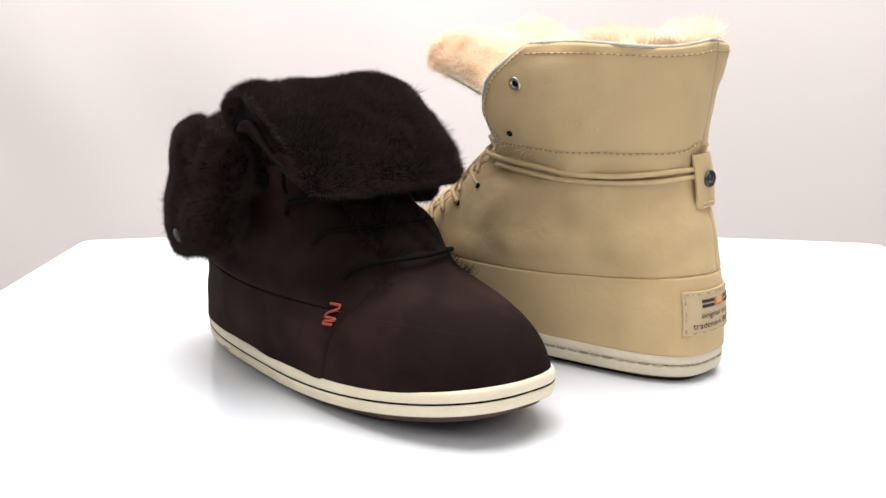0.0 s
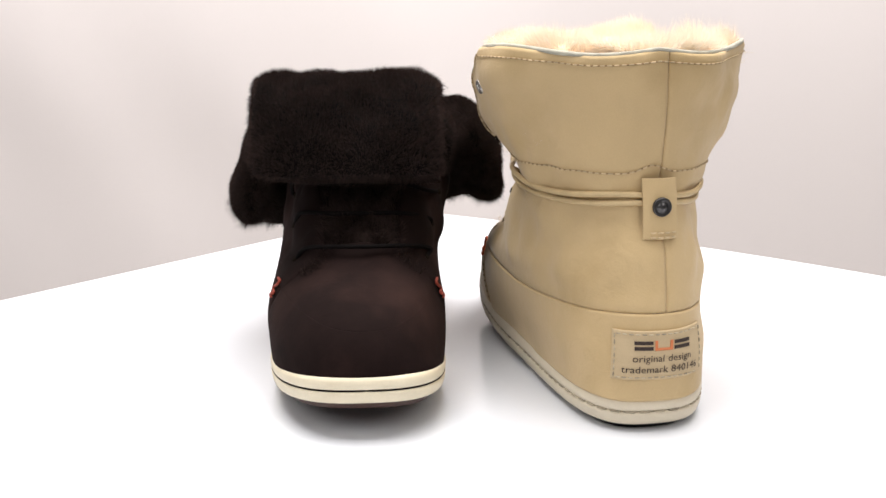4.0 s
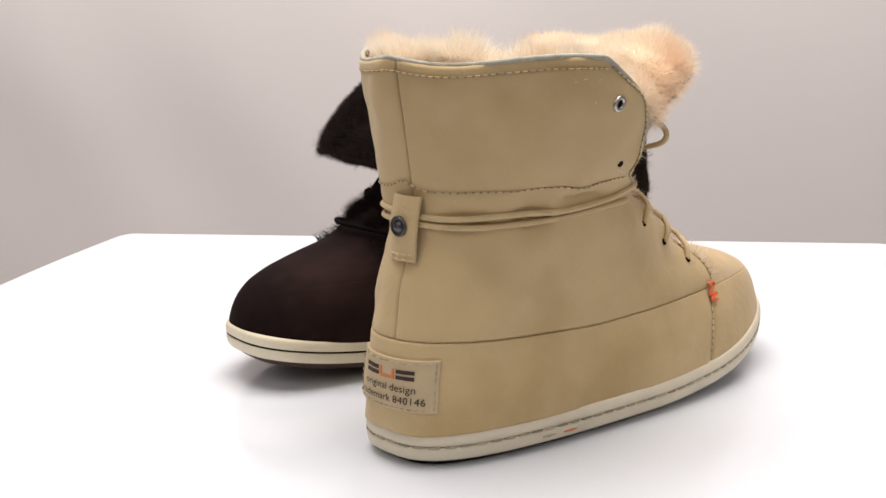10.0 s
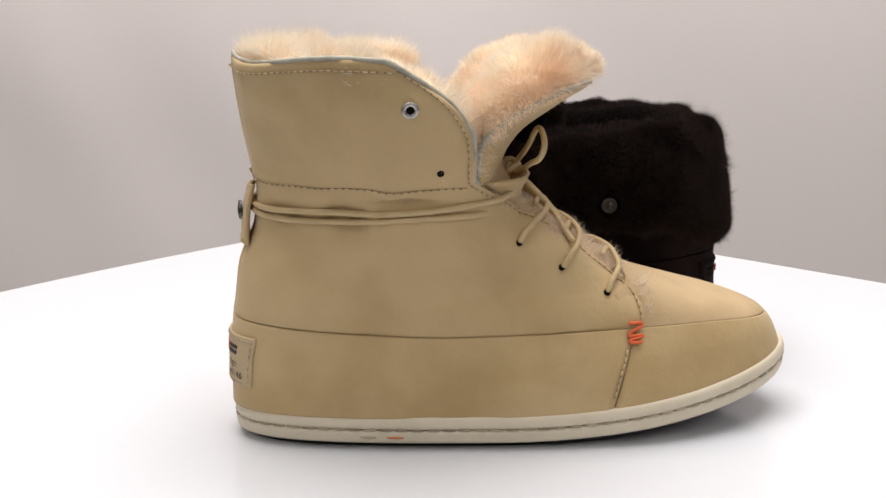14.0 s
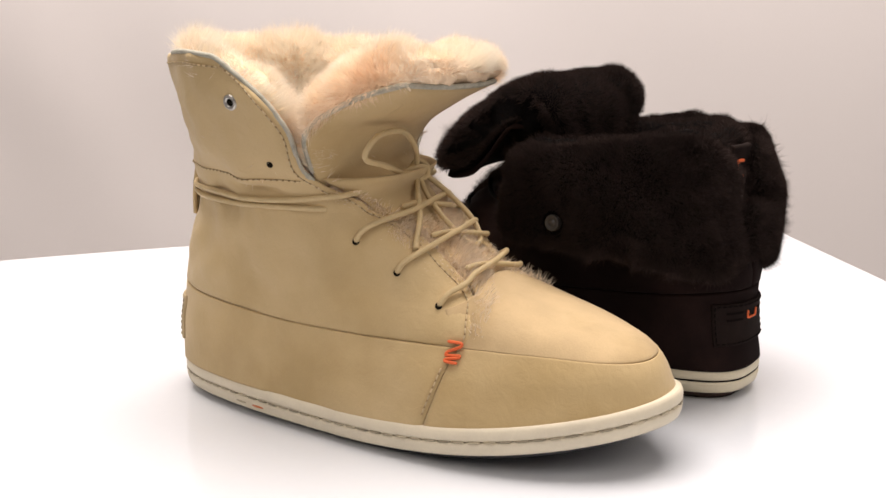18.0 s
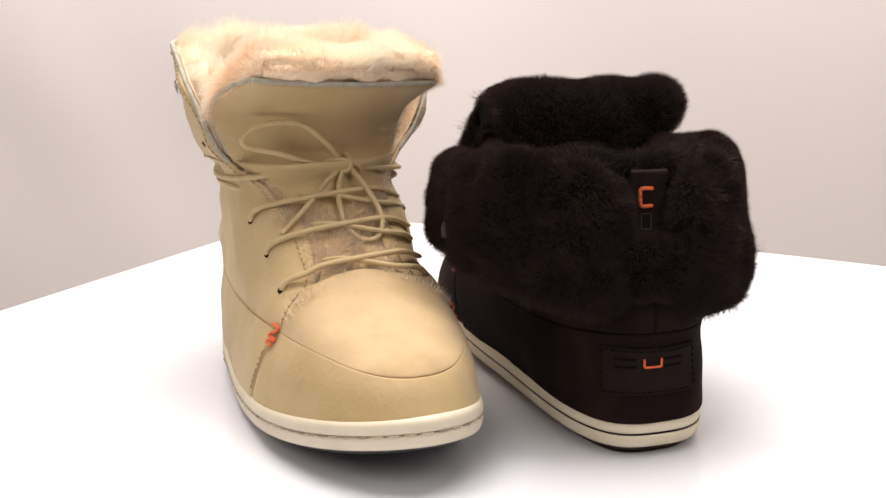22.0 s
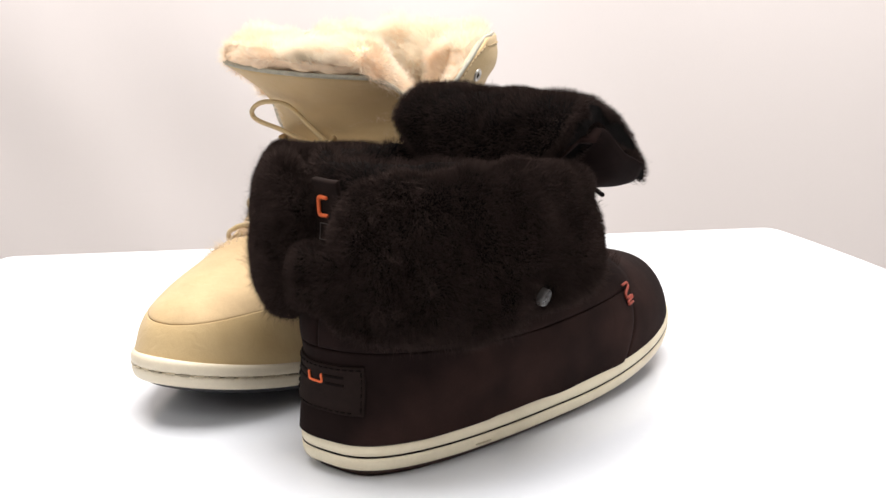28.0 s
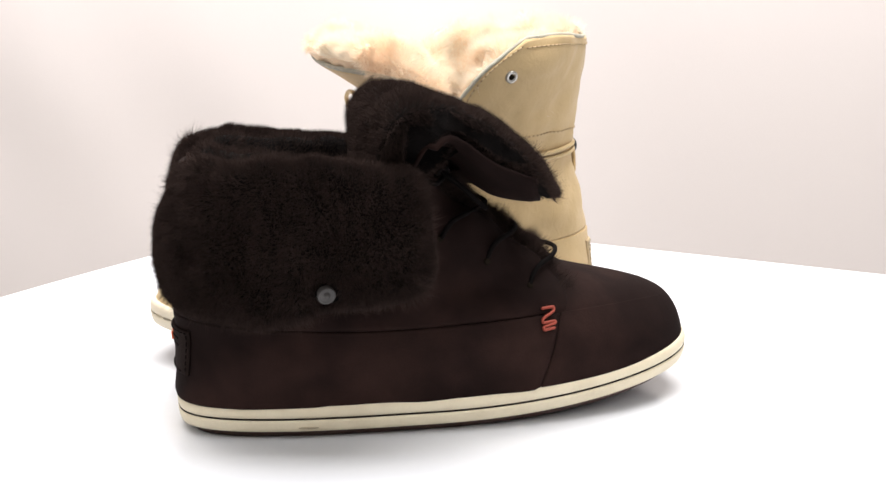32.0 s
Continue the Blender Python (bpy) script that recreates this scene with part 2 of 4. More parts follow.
def fur(name, V, F, count, length, width, mat, seed, lift=1.0, flow=(0, 0, 0), clump=0.5, clump_size=0.006, keep=None, stray=0.28, flat=1.0, vary=0.6):
    """Hairs as thin bent blades over the surface (V, F)."""
    rng = np.random.default_rng(seed)
    tri = np.array([t for f in F for t in ([f[0], f[1], f[2]], [f[0], f[2], f[3]] if len(f) > 3 else [f[0], f[1], f[2]])])
    a, b, c = V[tri[:, 0]], V[tri[:, 1]], V[tri[:, 2]]
    n = np.cross(b - a, c - a)
    area = np.linalg.norm(n, axis=1)
    ok = area > 1e-12
    VN = np.zeros_like(V)
    for j in range(3):
        np.add.at(VN, tri[:, j], n)
    VN /= np.maximum(np.linalg.norm(VN, axis=1, keepdims=True), 1e-12)
    a, b, c, area, tri = a[ok], b[ok], c[ok], area[ok], tri[ok]
    k = rng.choice(len(area), count, p=area / area.sum())
    r1, r2 = np.sqrt(rng.random(count)), rng.random(count)
    P = a[k] * (1 - r1)[:, None] + b[k] * (r1 * (1 - r2))[:, None] + c[k] * (r1 * r2)[:, None]
    w1, w2, w3 = (1 - r1)[:, None], (r1 * (1 - r2))[:, None], (r1 * r2)[:, None]
    N = VN[tri[k, 0]] * w1 + VN[tri[k, 1]] * w2 + VN[tri[k, 2]] * w3
    N /= np.maximum(np.linalg.norm(N, axis=1, keepdims=True), 1e-9)
    if keep is not None:
        m = keep(P, N)
        P, N = P[m], N[m]
    count = len(P)
    ph = P / clump_size
    C = np.stack([np.sin(ph @ np.array(w) + o) for w, o in (((1.0, 0.7, 0.3), 0.4), ((0.4, 1.1, -0.8), 2.1), ((-0.7, 0.5, 1.2), 4.0))], 1)
    C += 0.6 * np.stack([np.sin(ph @ np.array(w) * 2.1 + o) for w, o in (((0.8, -0.9, 0.5), 1.0), ((1.1, 0.2, 0.9), 0.3), ((0.3, 1.0, -0.6), 5.0))], 1)
    D = N * lift + np.array(flow) + clump * C + rng.normal(0, stray, (count, 3))
    D /= np.linalg.norm(D, axis=1, keepdims=True)
    L = length * (1.15 - vary + vary * rng.random(count)) * (1 + 0.4 * vary * C[:, 0])
    side = np.cross(D, N * flat + rng.normal(0, 0.3, (count, 3)))
    side /= np.maximum(np.linalg.norm(side, axis=1, keepdims=True), 1e-9)
    bend = (rng.normal(0, 0.3, (count, 3)) + clump * 0.6 * C[:, [1, 2, 0]]) * L[:, None] * 0.4
    root = P - N * 0.0008
    mid = P + D * (L * 0.55)[:, None]
    tip = P + D * L[:, None] + bend
    w = width * (0.7 + 0.6 * rng.random(count))[:, None]
    VV = np.stack([root - side * w, root + side * w, mid + side * w * 0.75, mid - side * w * 0.75, tip], 1).reshape(-1, 3)
    o = np.arange(count)[:, None] * 5
    loops = np.concatenate([o + np.array([[0, 1, 2, 3]]), o + np.array([[3, 2, 4]])], 1).reshape(-1)
    me = bpy.data.meshes.new(name)
    me.vertices.add(len(VV))
    me.vertices.foreach_set("co", VV.reshape(-1))
    me.loops.add(len(loops))
    me.loops.foreach_set("vertex_index", loops)
    me.polygons.add(2 * count)
    st = (np.arange(count)[:, None] * 7 + np.array([[0, 4]])).reshape(-1)
    me.polygons.foreach_set("loop_start", st)
    me.polygons.foreach_set("use_smooth", [True] * (2 * count))
    me.materials.append(mat)
    me.update(calc_edges=True)
    me.validate()
    return me


# ---- the boot: level outlines from heel to toe, in millimetres ----
def make_shape(uf, ub, wide, belly, back, front, bend, shift, skew, heel, flap=0.0):
    uf, ub, wide, belly, back, front, bend, shift, skew, heel = (spline(t) for t in (uf, ub, wide, belly, back, front, bend, shift, skew, heel))

    def at(z, f):
        """Points at height z (mm); f runs from 0 at the heel to -1 (right) or 1 (left) at the toe."""
        z, f = np.broadcast_arrays(np.asarray(z, float), np.asarray(f, float))
        s = (1 - np.cos(np.pi * np.clip(np.abs(f), 0, 1))) / 2
        a, p, q = belly(z), back(z), front(z)
        w = np.where(s < a, np.clip(1 - np.abs(1 - s / a)**p, 0, 1)**(1 / p), np.clip(1 - np.abs((s - a) / (1 - a))**q, 0, 1)**(1 / q))
        pinch = 0.07 * np.clip(1 - z / 90, 0, 1)
        w = w * wide(z) * (1 - pinch * np.exp(-((s - 0.38) / 0.17)**2)) * (1 - heel(z) * np.exp(-((s - 0.16) / 0.22)**2))
        u = ub(z) + s * (uf(z) - ub(z))
        v = bend(z) * np.sin(np.pi * s) + shift(z) + skew(z) * s * s + np.sign(f) * w
        v = v + flap * (f > 0) * np.clip((u - 60) / 45, 0, 1)**1.5 * np.clip((z - 128) / 30, 0, 1)
        return np.stack([u, v, z], -1) * 0.001

    def f_of(z, u):
        s = np.clip((u - ub(z)) / (uf(z) - ub(z)), 0, 1)
        return np.arccos(1 - 2 * s) / np.pi
    return at, f_of


def even(at, z, f0, f1, n):
    """n values of f from f0 to f1, evenly spaced along the outline at height z."""
    f = np.linspace(f0, f1, 400)
    p = at(np.full(400, z), f)
    d = np.r_[0, np.cumsum(np.linalg.norm(np.diff(p, axis=0), axis=1))]
    return np.interp(np.linspace(0, d[-1], n), d, f)


def on_heel(at, d, z, lift):
    """The place at arc distance d (m, left positive) from the heel's middle at height z (mm), lifted off by lift (m)."""
    f = np.linspace(-0.45, 0.45, 361)
    p = at(np.full(361, z), f)
    c = np.r_[0, np.cumsum(np.linalg.norm(np.diff(p, axis=0), axis=1))]
    c -= np.interp(0, f, c)
    x, y = np.interp(d, c, p[:, 0]), np.interp(d, c, p[:, 1])
    x2, y2 = np.interp(d + 0.003, c, p[:, 0]), np.interp(d + 0.003, c, p[:, 1])
    x1, y1 = np.interp(d - 0.003, c, p[:, 0]), np.interp(d - 0.003, c, p[:, 1])
    tx, ty = x2 - x1, y2 - y1
    k = math.hypot(tx, ty)
    nx, ny = -ty / k, tx / k
    return np.array([x + nx * lift, y + ny * lift, z * 0.001]), np.array([nx, ny, 0])


def heel_f(at, z, d):
    """The value of f at arc distance d (mm, left positive) from the heel's middle."""
    f = np.linspace(-0.45, 0.45, 361)
    p = at(np.full(361, z), f)
    c = np.r_[0, np.cumsum(np.linalg.norm(np.diff(p, axis=0), axis=1))]
    c -= np.interp(0, f, c)
    return float(np.interp(d * 0.001, c, f))


def heel_patch(at, d0, d1, z0, z1, lift, thick, nd=14, nz=8):
    G = np.array([[on_heel(at, d, z, lift)[0] for d in d0 + (d1 - d0) * steps(nd)] for z in z0 + (z1 - z0) * steps(nz)])
    return sheet(G, thick, 1)


def heel_bars(at, rects, lift):
    """Flat printed bars (d0, d1, z0, z1) on the heel, d in mm."""
    out = []
    for d0, d1, z0, z1 in rects:
        n = max(2, int(abs(d1 - d0) / 3) + 1)
        G = np.array([[on_heel(at, d * 0.001, z, lift)[0] for d in np.linspace(d0, d1, n)] for z in np.linspace(z0, z1, 3)])
        out.append(sheet(G, 0.0003, 1, 1.0))
    return join(out)


def lettering(words, size):
    cu = bpy.data.curves.new("words", "FONT")
    cu.body, cu.size, cu.resolution_u = words, size, 2
    ob = new("words", cu)
    me = bpy.data.meshes.new_from_object(ob.evaluated_get(bpy.context.evaluated_depsgraph_get()))
    V = np.array([v.co[:] for v in me.vertices])
    F = [list(p.vertices) for p in me.polygons]
    bpy.data.objects.remove(ob)
    bpy.data.curves.remove(cu)
    return V, F


def heel_words(at, words, size, d_mid, z_base, lift):
    """Each word of a line printed on the heel, read from behind."""
    whole = lettering(words, size)[0][:, 0].max()
    out, line = [], ""
    for word in words.split():
        line = (line + " " + word).strip()
        V, F = lettering(word, size)
        x0 = lettering(line, size)[0][:, 0].max() - V[:, 0].max() - whole / 2
        out.append((np.array([on_heel(at, d_mid - x0 - x, (z_base + y) * 1000, lift)[0] for x, y, _ in V]), F))
    return out


def pad(sections, n_round):
    """A soft roll through closed cross-sections (each n_round x 3), its ends filled."""
    r = len(sections)
    V = np.array(sections).reshape(-1, 3)
    F = []
    for i in range(r - 1):
        for k in range(n_round):
            F.append([i * n_round + k, i * n_round + (k + 1) % n_round, (i + 1) * n_round + (k + 1) % n_round, (i + 1) * n_round + k])
    for i, rev in ((0, True), (r - 1, False)):
        c = V[i * n_round:(i + 1) * n_round].mean(0)
        V = np.vstack([V, c])
        for k in range(n_round):
            q = [i * n_round + k, i * n_round + (k + 1) % n_round, len(V) - 1]
            F.append(q[::-1] if rev else q)
    # make the faces look outwards
    vol = sum(np.dot(V[f[0]], np.cross(V[f[1]], V[f[2]])) + (np.dot(V[f[0]], np.cross(V[f[2]], V[f[3]])) if len(f) > 3 else 0) for f in F)
    if vol < 0:
        F = [f[::-1] for f in F]
    return V, F


def sweep_roll(at, fs, z_ref, z_bot, z_top, off, th, flare=None, seed=0.0, n=22, bump=0.0025, grain=0.014):
    """A roll that hugs the outline at the values fs. All functions of f give mm; off is how far its middle stands outside."""
    sec = []
    P = np.array([at(z_ref(f), f) for f in fs])
    T = np.gradient(P, axis=0)
    T[:, 2] = 0
    T /= np.linalg.norm(T, axis=1, keepdims=True)
    Nn = np.stack([-T[:, 1], T[:, 0], 0 * T[:, 0]], 1) * (1 if fs[-1] > fs[0] else -1)
    d = np.r_[0, np.cumsum(np.linalg.norm(np.diff(P, axis=0), axis=1))]
    for i, f in enumerate(fs):
        end = min(d[i], d[-1] - d[i]) / 0.011
        e = math.sqrt(max(1 - (1 - min(end, 1))**2, 0.0)) * 0.92 + 0.08
        zb, zt = z_bot(f) * 0.001, z_top(f) * 0.001
        zc, hh, t = (zb + zt) / 2, (zt - zb) / 2 * (0.72 + 0.28 * e), th(f) * 0.001 * e
        loop = []
        for k in range(n):
            a = 2 * math.pi * k / n
            cx, sx = math.cos(a), math.sin(a)
            x = t * math.copysign(abs(cx)**0.85, cx)
            z = hh * math.copysign(abs(sx)**0.85, sx)
            lean = (flare(f) * 0.001 * (-z / hh)) if flare else 0
            loop.append(np.array([P[i, 0], P[i, 1], 0]) + Nn[i] * (off(f) * 0.001 + x + lean) + np.array([0, 0, zc + z]))
        sec.append(loop)
    V, F = pad(sec, n)
    return lumps(V, vertex_normals(V, F), bump, grain, seed), F


# ---- shape of the two boots ----
def boot_tables(toe):
    """toe: the boot's length in mm. All tables go by height."""
    if toe > 276:
        uf = [(-6, 275.5), (8, 280.5), (16, 281.7), (24, 281), (32, 278.3), (41, 274.3), (47, 269), (52, 259), (56, 248), (60, 233.5), (64, 219.3), (68, 206.1)]
        ub = [(-6, 4.0), (8, 2.2), (35, 2.4), (51, 3.4), (60, 4.8), (79, 7.6), (90, 11.7), (106, 16.9), (117, 17.7), (128, 15.5), (150, 12.2), (178, 8.5), (190, 7.5)]
        wide = [(-6, 47.9), (10, 49.6), (35, 50.2), (50, 47.8), (66, 46.8), (80, 45.8), (92, 45), (105, 43.6), (110, 44.9), (120, 49.5), (130, 55.9), (149, 62.7), (165, 66.5), (178, 67), (190, 67.5)]
        belly = [(-6, 0.66), (10, 0.655), (40, 0.535), (50, 0.475), (66, 0.47), (90, 0.56), (113, 0.49), (125, 0.47), (150, 0.41), (190, 0.40)]
        back = [(-6, 2.95), (10, 2.9), (30, 2.6), (50, 2.25), (90, 2.12), (110, 2.1), (130, 1.79), (150, 1.69), (190, 1.65)]
        front = [(-6, 1.98), (10, 2.0), (40, 2.18), (66, 2.45), (90, 2.75), (190, 2.75)]
        bend = [(-6, -7), (10, -6.5), (35, -1.3), (50, 1.3), (80, 2.2), (190, 1.9)]
        shift = [(-6, 1.7), (10, 1.1), (40, -0.1), (80, -0.2), (105, 0.5), (120, 0.35), (150, 0.1), (175, 0.9), (190, 0.9)]
        skew = [(-6, -3.1), (50, -3.2), (190, -3.2)]
        heel = [(-6, 0.10), (10, 0.10), (35, 0.062), (60, 0.055), (100, 0.12), (115, 0.09), (130, 0.04), (190, 0.0)]
    else:
        uf = [(-6, 264.5), (8, 269.5), (16, 271), (28, 270), (36, 268), (42, 264.8), (47, 260), (51, 252.5), (54, 243), (57, 231.5), (60, 218.5), (64, 205.1)]
        ub = [(-6, 3.4), (8, 1.6), (35, 4.0), (51, 2.9), (60, 2.5), (79, 5.9), (90, 10.5), (106, 15.4), (117, 15.9), (128, 13.5), (150, 10), (190, 6)]
        wide = [(-6, 43.8), (10, 45.2), (35, 48.6), (50, 46.2), (66, 45.7), (80, 45.7), (92, 46.6), (110, 47), (120, 48), (130, 53), (149, 61), (165, 68), (190, 70)]
        belly = [(-6, 0.60), (10, 0.597), (40, 0.505), (50, 0.45), (66, 0.41), (90, 0.455), (113, 0.455), (125, 0.5), (190, 0.5)]
        back = [(-6, 3.1), (10, 3.05), (30, 2.65), (50, 2.22), (90, 2.4), (110, 2.3), (130, 1.86), (150, 1.65), (190, 1.6)]
        front = [(-6, 2.7), (10, 2.7), (40, 2.28), (50, 2.17), (66, 2.24), (190, 2.35)]
        bend = [(-6, -7.8), (10, -7.3), (50, -5.6), (80, 1), (90, 2.6), (190, 2.6)]
        shift = [(-6, 1.7), (10, 1.1), (50, 1.6), (80, 0.4), (105, 0.15), (150, 0.7), (175, 1.5), (190, 1.5)]
        skew = [(-6, -1), (10, -1), (50, -2.4), (190, -2.4)]
        heel = [(-6, 0.08), (12, 0.07), (35, 0.02), (60, -0.03), (100, 0.0), (190, 0.0)]
    uf += [(76, 189), (87, 173), (100, 157), (113, 145), (122, 150), (132, 165), (150, 172), (190, 172)]
    return make_shape(uf, ub, wide, belly, back, front, bend, shift, skew, heel, 4.0 if toe > 276 else 0.0)


def edge_u(top):
    """Where the side panel ends towards the front, by height."""
    if top:
        return spline([(40, 197), (49, 197), (55, 199), (60, 198), (67, 195), (73, 189), (80, 179.5), (90, 167), (99, 154), (106, 141), (112, 133.5), (118, 124), (126, 115), (143, 114), (155, 108), (161, 103), (170, 91), (179, 77)])
    return spline([(40, 192), (49, 192), (55, 194), (60, 193), (66, 190), (73, 185), (80, 176), (90, 163), (99, 151), (108, 138), (118, 124), (126, 117), (143, 114)])


def sole_line(u, length):
    """Height of the sole's lift towards the toe, in mm."""
    return (19.0 if length > 276 else 14.5) * np.clip((u / length - 0.45) / 0.55, 0, 1)**2


def heel_tuck(u):
    """How much less the sole stands out round the heel (mm), u in metres."""
    return 1.5 * np.clip(1 - u / 0.09, 0, 1)


def sole_sheet(at, length, z0, z1, out0, out1, n=120, rows=5, bulge=0.8):
    """A closed band round the sole from z0 to z1 (mm above its lifted line) with a bottom and a top."""
    f = np.linspace(-1, 1, n, endpoint=False)
    f = np.sign(f) * np.abs(f)
    rings = []
    base = at(np.full(n, 12.0), f)
    T = np.roll(base, -1, 0) - np.roll(base, 1, 0)
    T /= np.maximum(np.linalg.norm(T, axis=1, keepdims=True), 1e-9)
    Nn = np.stack([-T[:, 1], T[:, 0], 0 * T[:, 0]], 1)
    lift = sole_line(base[:, 0] * 1000, length)
    tuck = heel_tuck(base[:, 0])
    prof = [(0.0, out0 - 2.0)] + [(r, out0 + (out1 - out0) * r + bulge * math.sin(math.pi * r)) for r in np.linspace(0.06, 0.94, rows)] + [(1.0, out1 - 1.2)]
    for r, o in prof:
        q = base + Nn * ((o - tuck) * 0.001)[:, None]
        q[:, 2] = (z0 + (z1 - z0) * r + lift) * 0.001
        rings.append(q)
    rings.append(rings[-1] * 1.0)
    rings[-1][:, :2] = (base - Nn * 0.006)[:, :2]
    bottom = rings[0].copy()
    bottom[:, :2] = (base - Nn * 0.006)[:, :2]
    rings = [bottom] + rings
    V = np.vstack(rings)
    F = []
    for i in range(len(rings) - 1):
        for k in range(n):
            F.append([i * n + k, i * n + (k + 1) % n, (i + 1) * n + (k + 1) % n, (i + 1) * n + k])
    F = [q[::-1] for q in F]
    # fill bottom and top with strips across
    for ring, rev in ((0, False), (len(rings) - 1, True)):
        o = ring * n
        h = n // 2
        for j in range(h):
            a, b = o + (h + j) % n, o + (h + j + 1) % n
            c, d = o + (h - j - 1) % n, o + (h - j) % n
            q = [a, b, c, d]
            q = [x for i, x in enumerate(q) if x not in q[:i]]
            if len(q) > 2:
                F.append(q if rev else q[::-1])
    return V, F


def sole_stitch_line(at, length, z, out, n=300):
    f = np.linspace(-1, 1, n)
    base = at(np.full(n, 12.0), f)
    T = np.gradient(base, axis=0)
    T /= np.maximum(np.linalg.norm(T, axis=1, keepdims=True), 1e-9)
    Nn = np.stack([-T[:, 1], T[:, 0], 0 * T[:, 0]], 1)
    q = base + Nn * ((out - heel_tuck(base[:, 0])) * 0.001)[:, None]
    q[:, 2] = (z + sole_line(base[:, 0] * 1000, length)) * 0.001
    return q, Nn


SEAM = spline([(0, 55), (55, 52), (110, 49.5), (190, 50), (230, 49), (260, 46), (285, 43)])


def surface(at, f_of, z, u, side, lift=0.0):
    """A place on the boot's flank at height z and distance u from the heel (mm), and the normal there."""
    f = side * f_of(z, u)
    p = at(z, f)
    a, b = at(z, f + 0.004) - at(z, f - 0.004), at(z + 0.7, f) - at(z - 0.7, f)
    n = np.cross(b, a)
    n /= np.linalg.norm(n)
    return p + n * lift, n


def front_point(at, z, v, lift):
    """A place on the instep at height z and v mm off the middle."""
    f = np.r_[np.linspace(-0.45, -1, 160), np.linspace(1, 0.45, 160)]
    p = at(np.full(320, z), f)
    i = int(np.argmin(np.abs(p[:, 1] * 1000 - v)))
    q = p[i]
    g = f[i] if abs(f[i]) < 0.985 else math.copysign(0.985, f[i])
    a, b = at(z, g + 0.004) - at(z, g - 0.004), at(z + 0.7, g) - at(z - 0.7, g)
    n = np.cross(b, a)
    n /= np.linalg.norm(n)
    if abs(f[i]) > 0.95:
        c = at(z + 0.7, 1.0) - at(z - 0.7, 1.0)
        n = np.cross(c, np.array([0, -1.0, 0]))
        n /= np.linalg.norm(n)
        if n[2] < 0:
            n = -n
    return q + n * lift * 0.001


def front_f(g, k):
    g = np.asarray(g, float)
    return np.where(g < 0, -1.0, 1.0) * (1 - (1 - k) * np.abs(g))


def ripple(G, amount, size, seed):
    N = grid_normals(G)
    flat = lumps(G.reshape(-1, 3), N.reshape(-1, 3), amount, size, seed)
    return flat.reshape(G.shape)


def calm(u, v, z):
    """0 along the heel seam and the seam above the rand, 1 on the free leather (mm)."""
    return np.clip((z - 52) / 15, 0, 1) * np.where(u < 60, np.clip(np.abs(v + 4.5) / 15, 0, 1), 1.0)


def dent(p, seed, side):
    """How far the soft side panel swells or sinks at p."""
    q = lambda size, s: Vector(p) / size + Vector((s, s * 0.7, s * 1.3))
    a, b = q(0.032, seed + side * 3.1), q(0.012, seed)
    u, z = p[0], p[2] * 1000
    return calm(u * 1000, p[1] * 1000, z) * (0.0031 * (noise.noise(a) + 0.5 * noise.noise(a * 2.3)) + 0.0005 * (noise.noise(b) + 0.5 * noise.noise(b * 2.3))
            - 0.0011 * math.exp(-((z - 103) / 9)**2) * (0.5 + 0.5 * math.sin(u * 420 + z * 0.12 + 3 * math.sin(u * 90))))


def seam(boot, name, P, N, thread, holes=True):
    """A row of thread dashes with needle holes between them."""
    part(name, mesh_of("stitching", *stitches(P, N, 0.0034, 0.0022, 0.00040), thread), boot, kind="stuff")
    if holes:
        part("perforation", mesh_of("perforation", *stitches(P, N, 0.0034, 0.0009, 0.00042, 1.0), M_STITCH_HOLE), boot, kind="stuff")


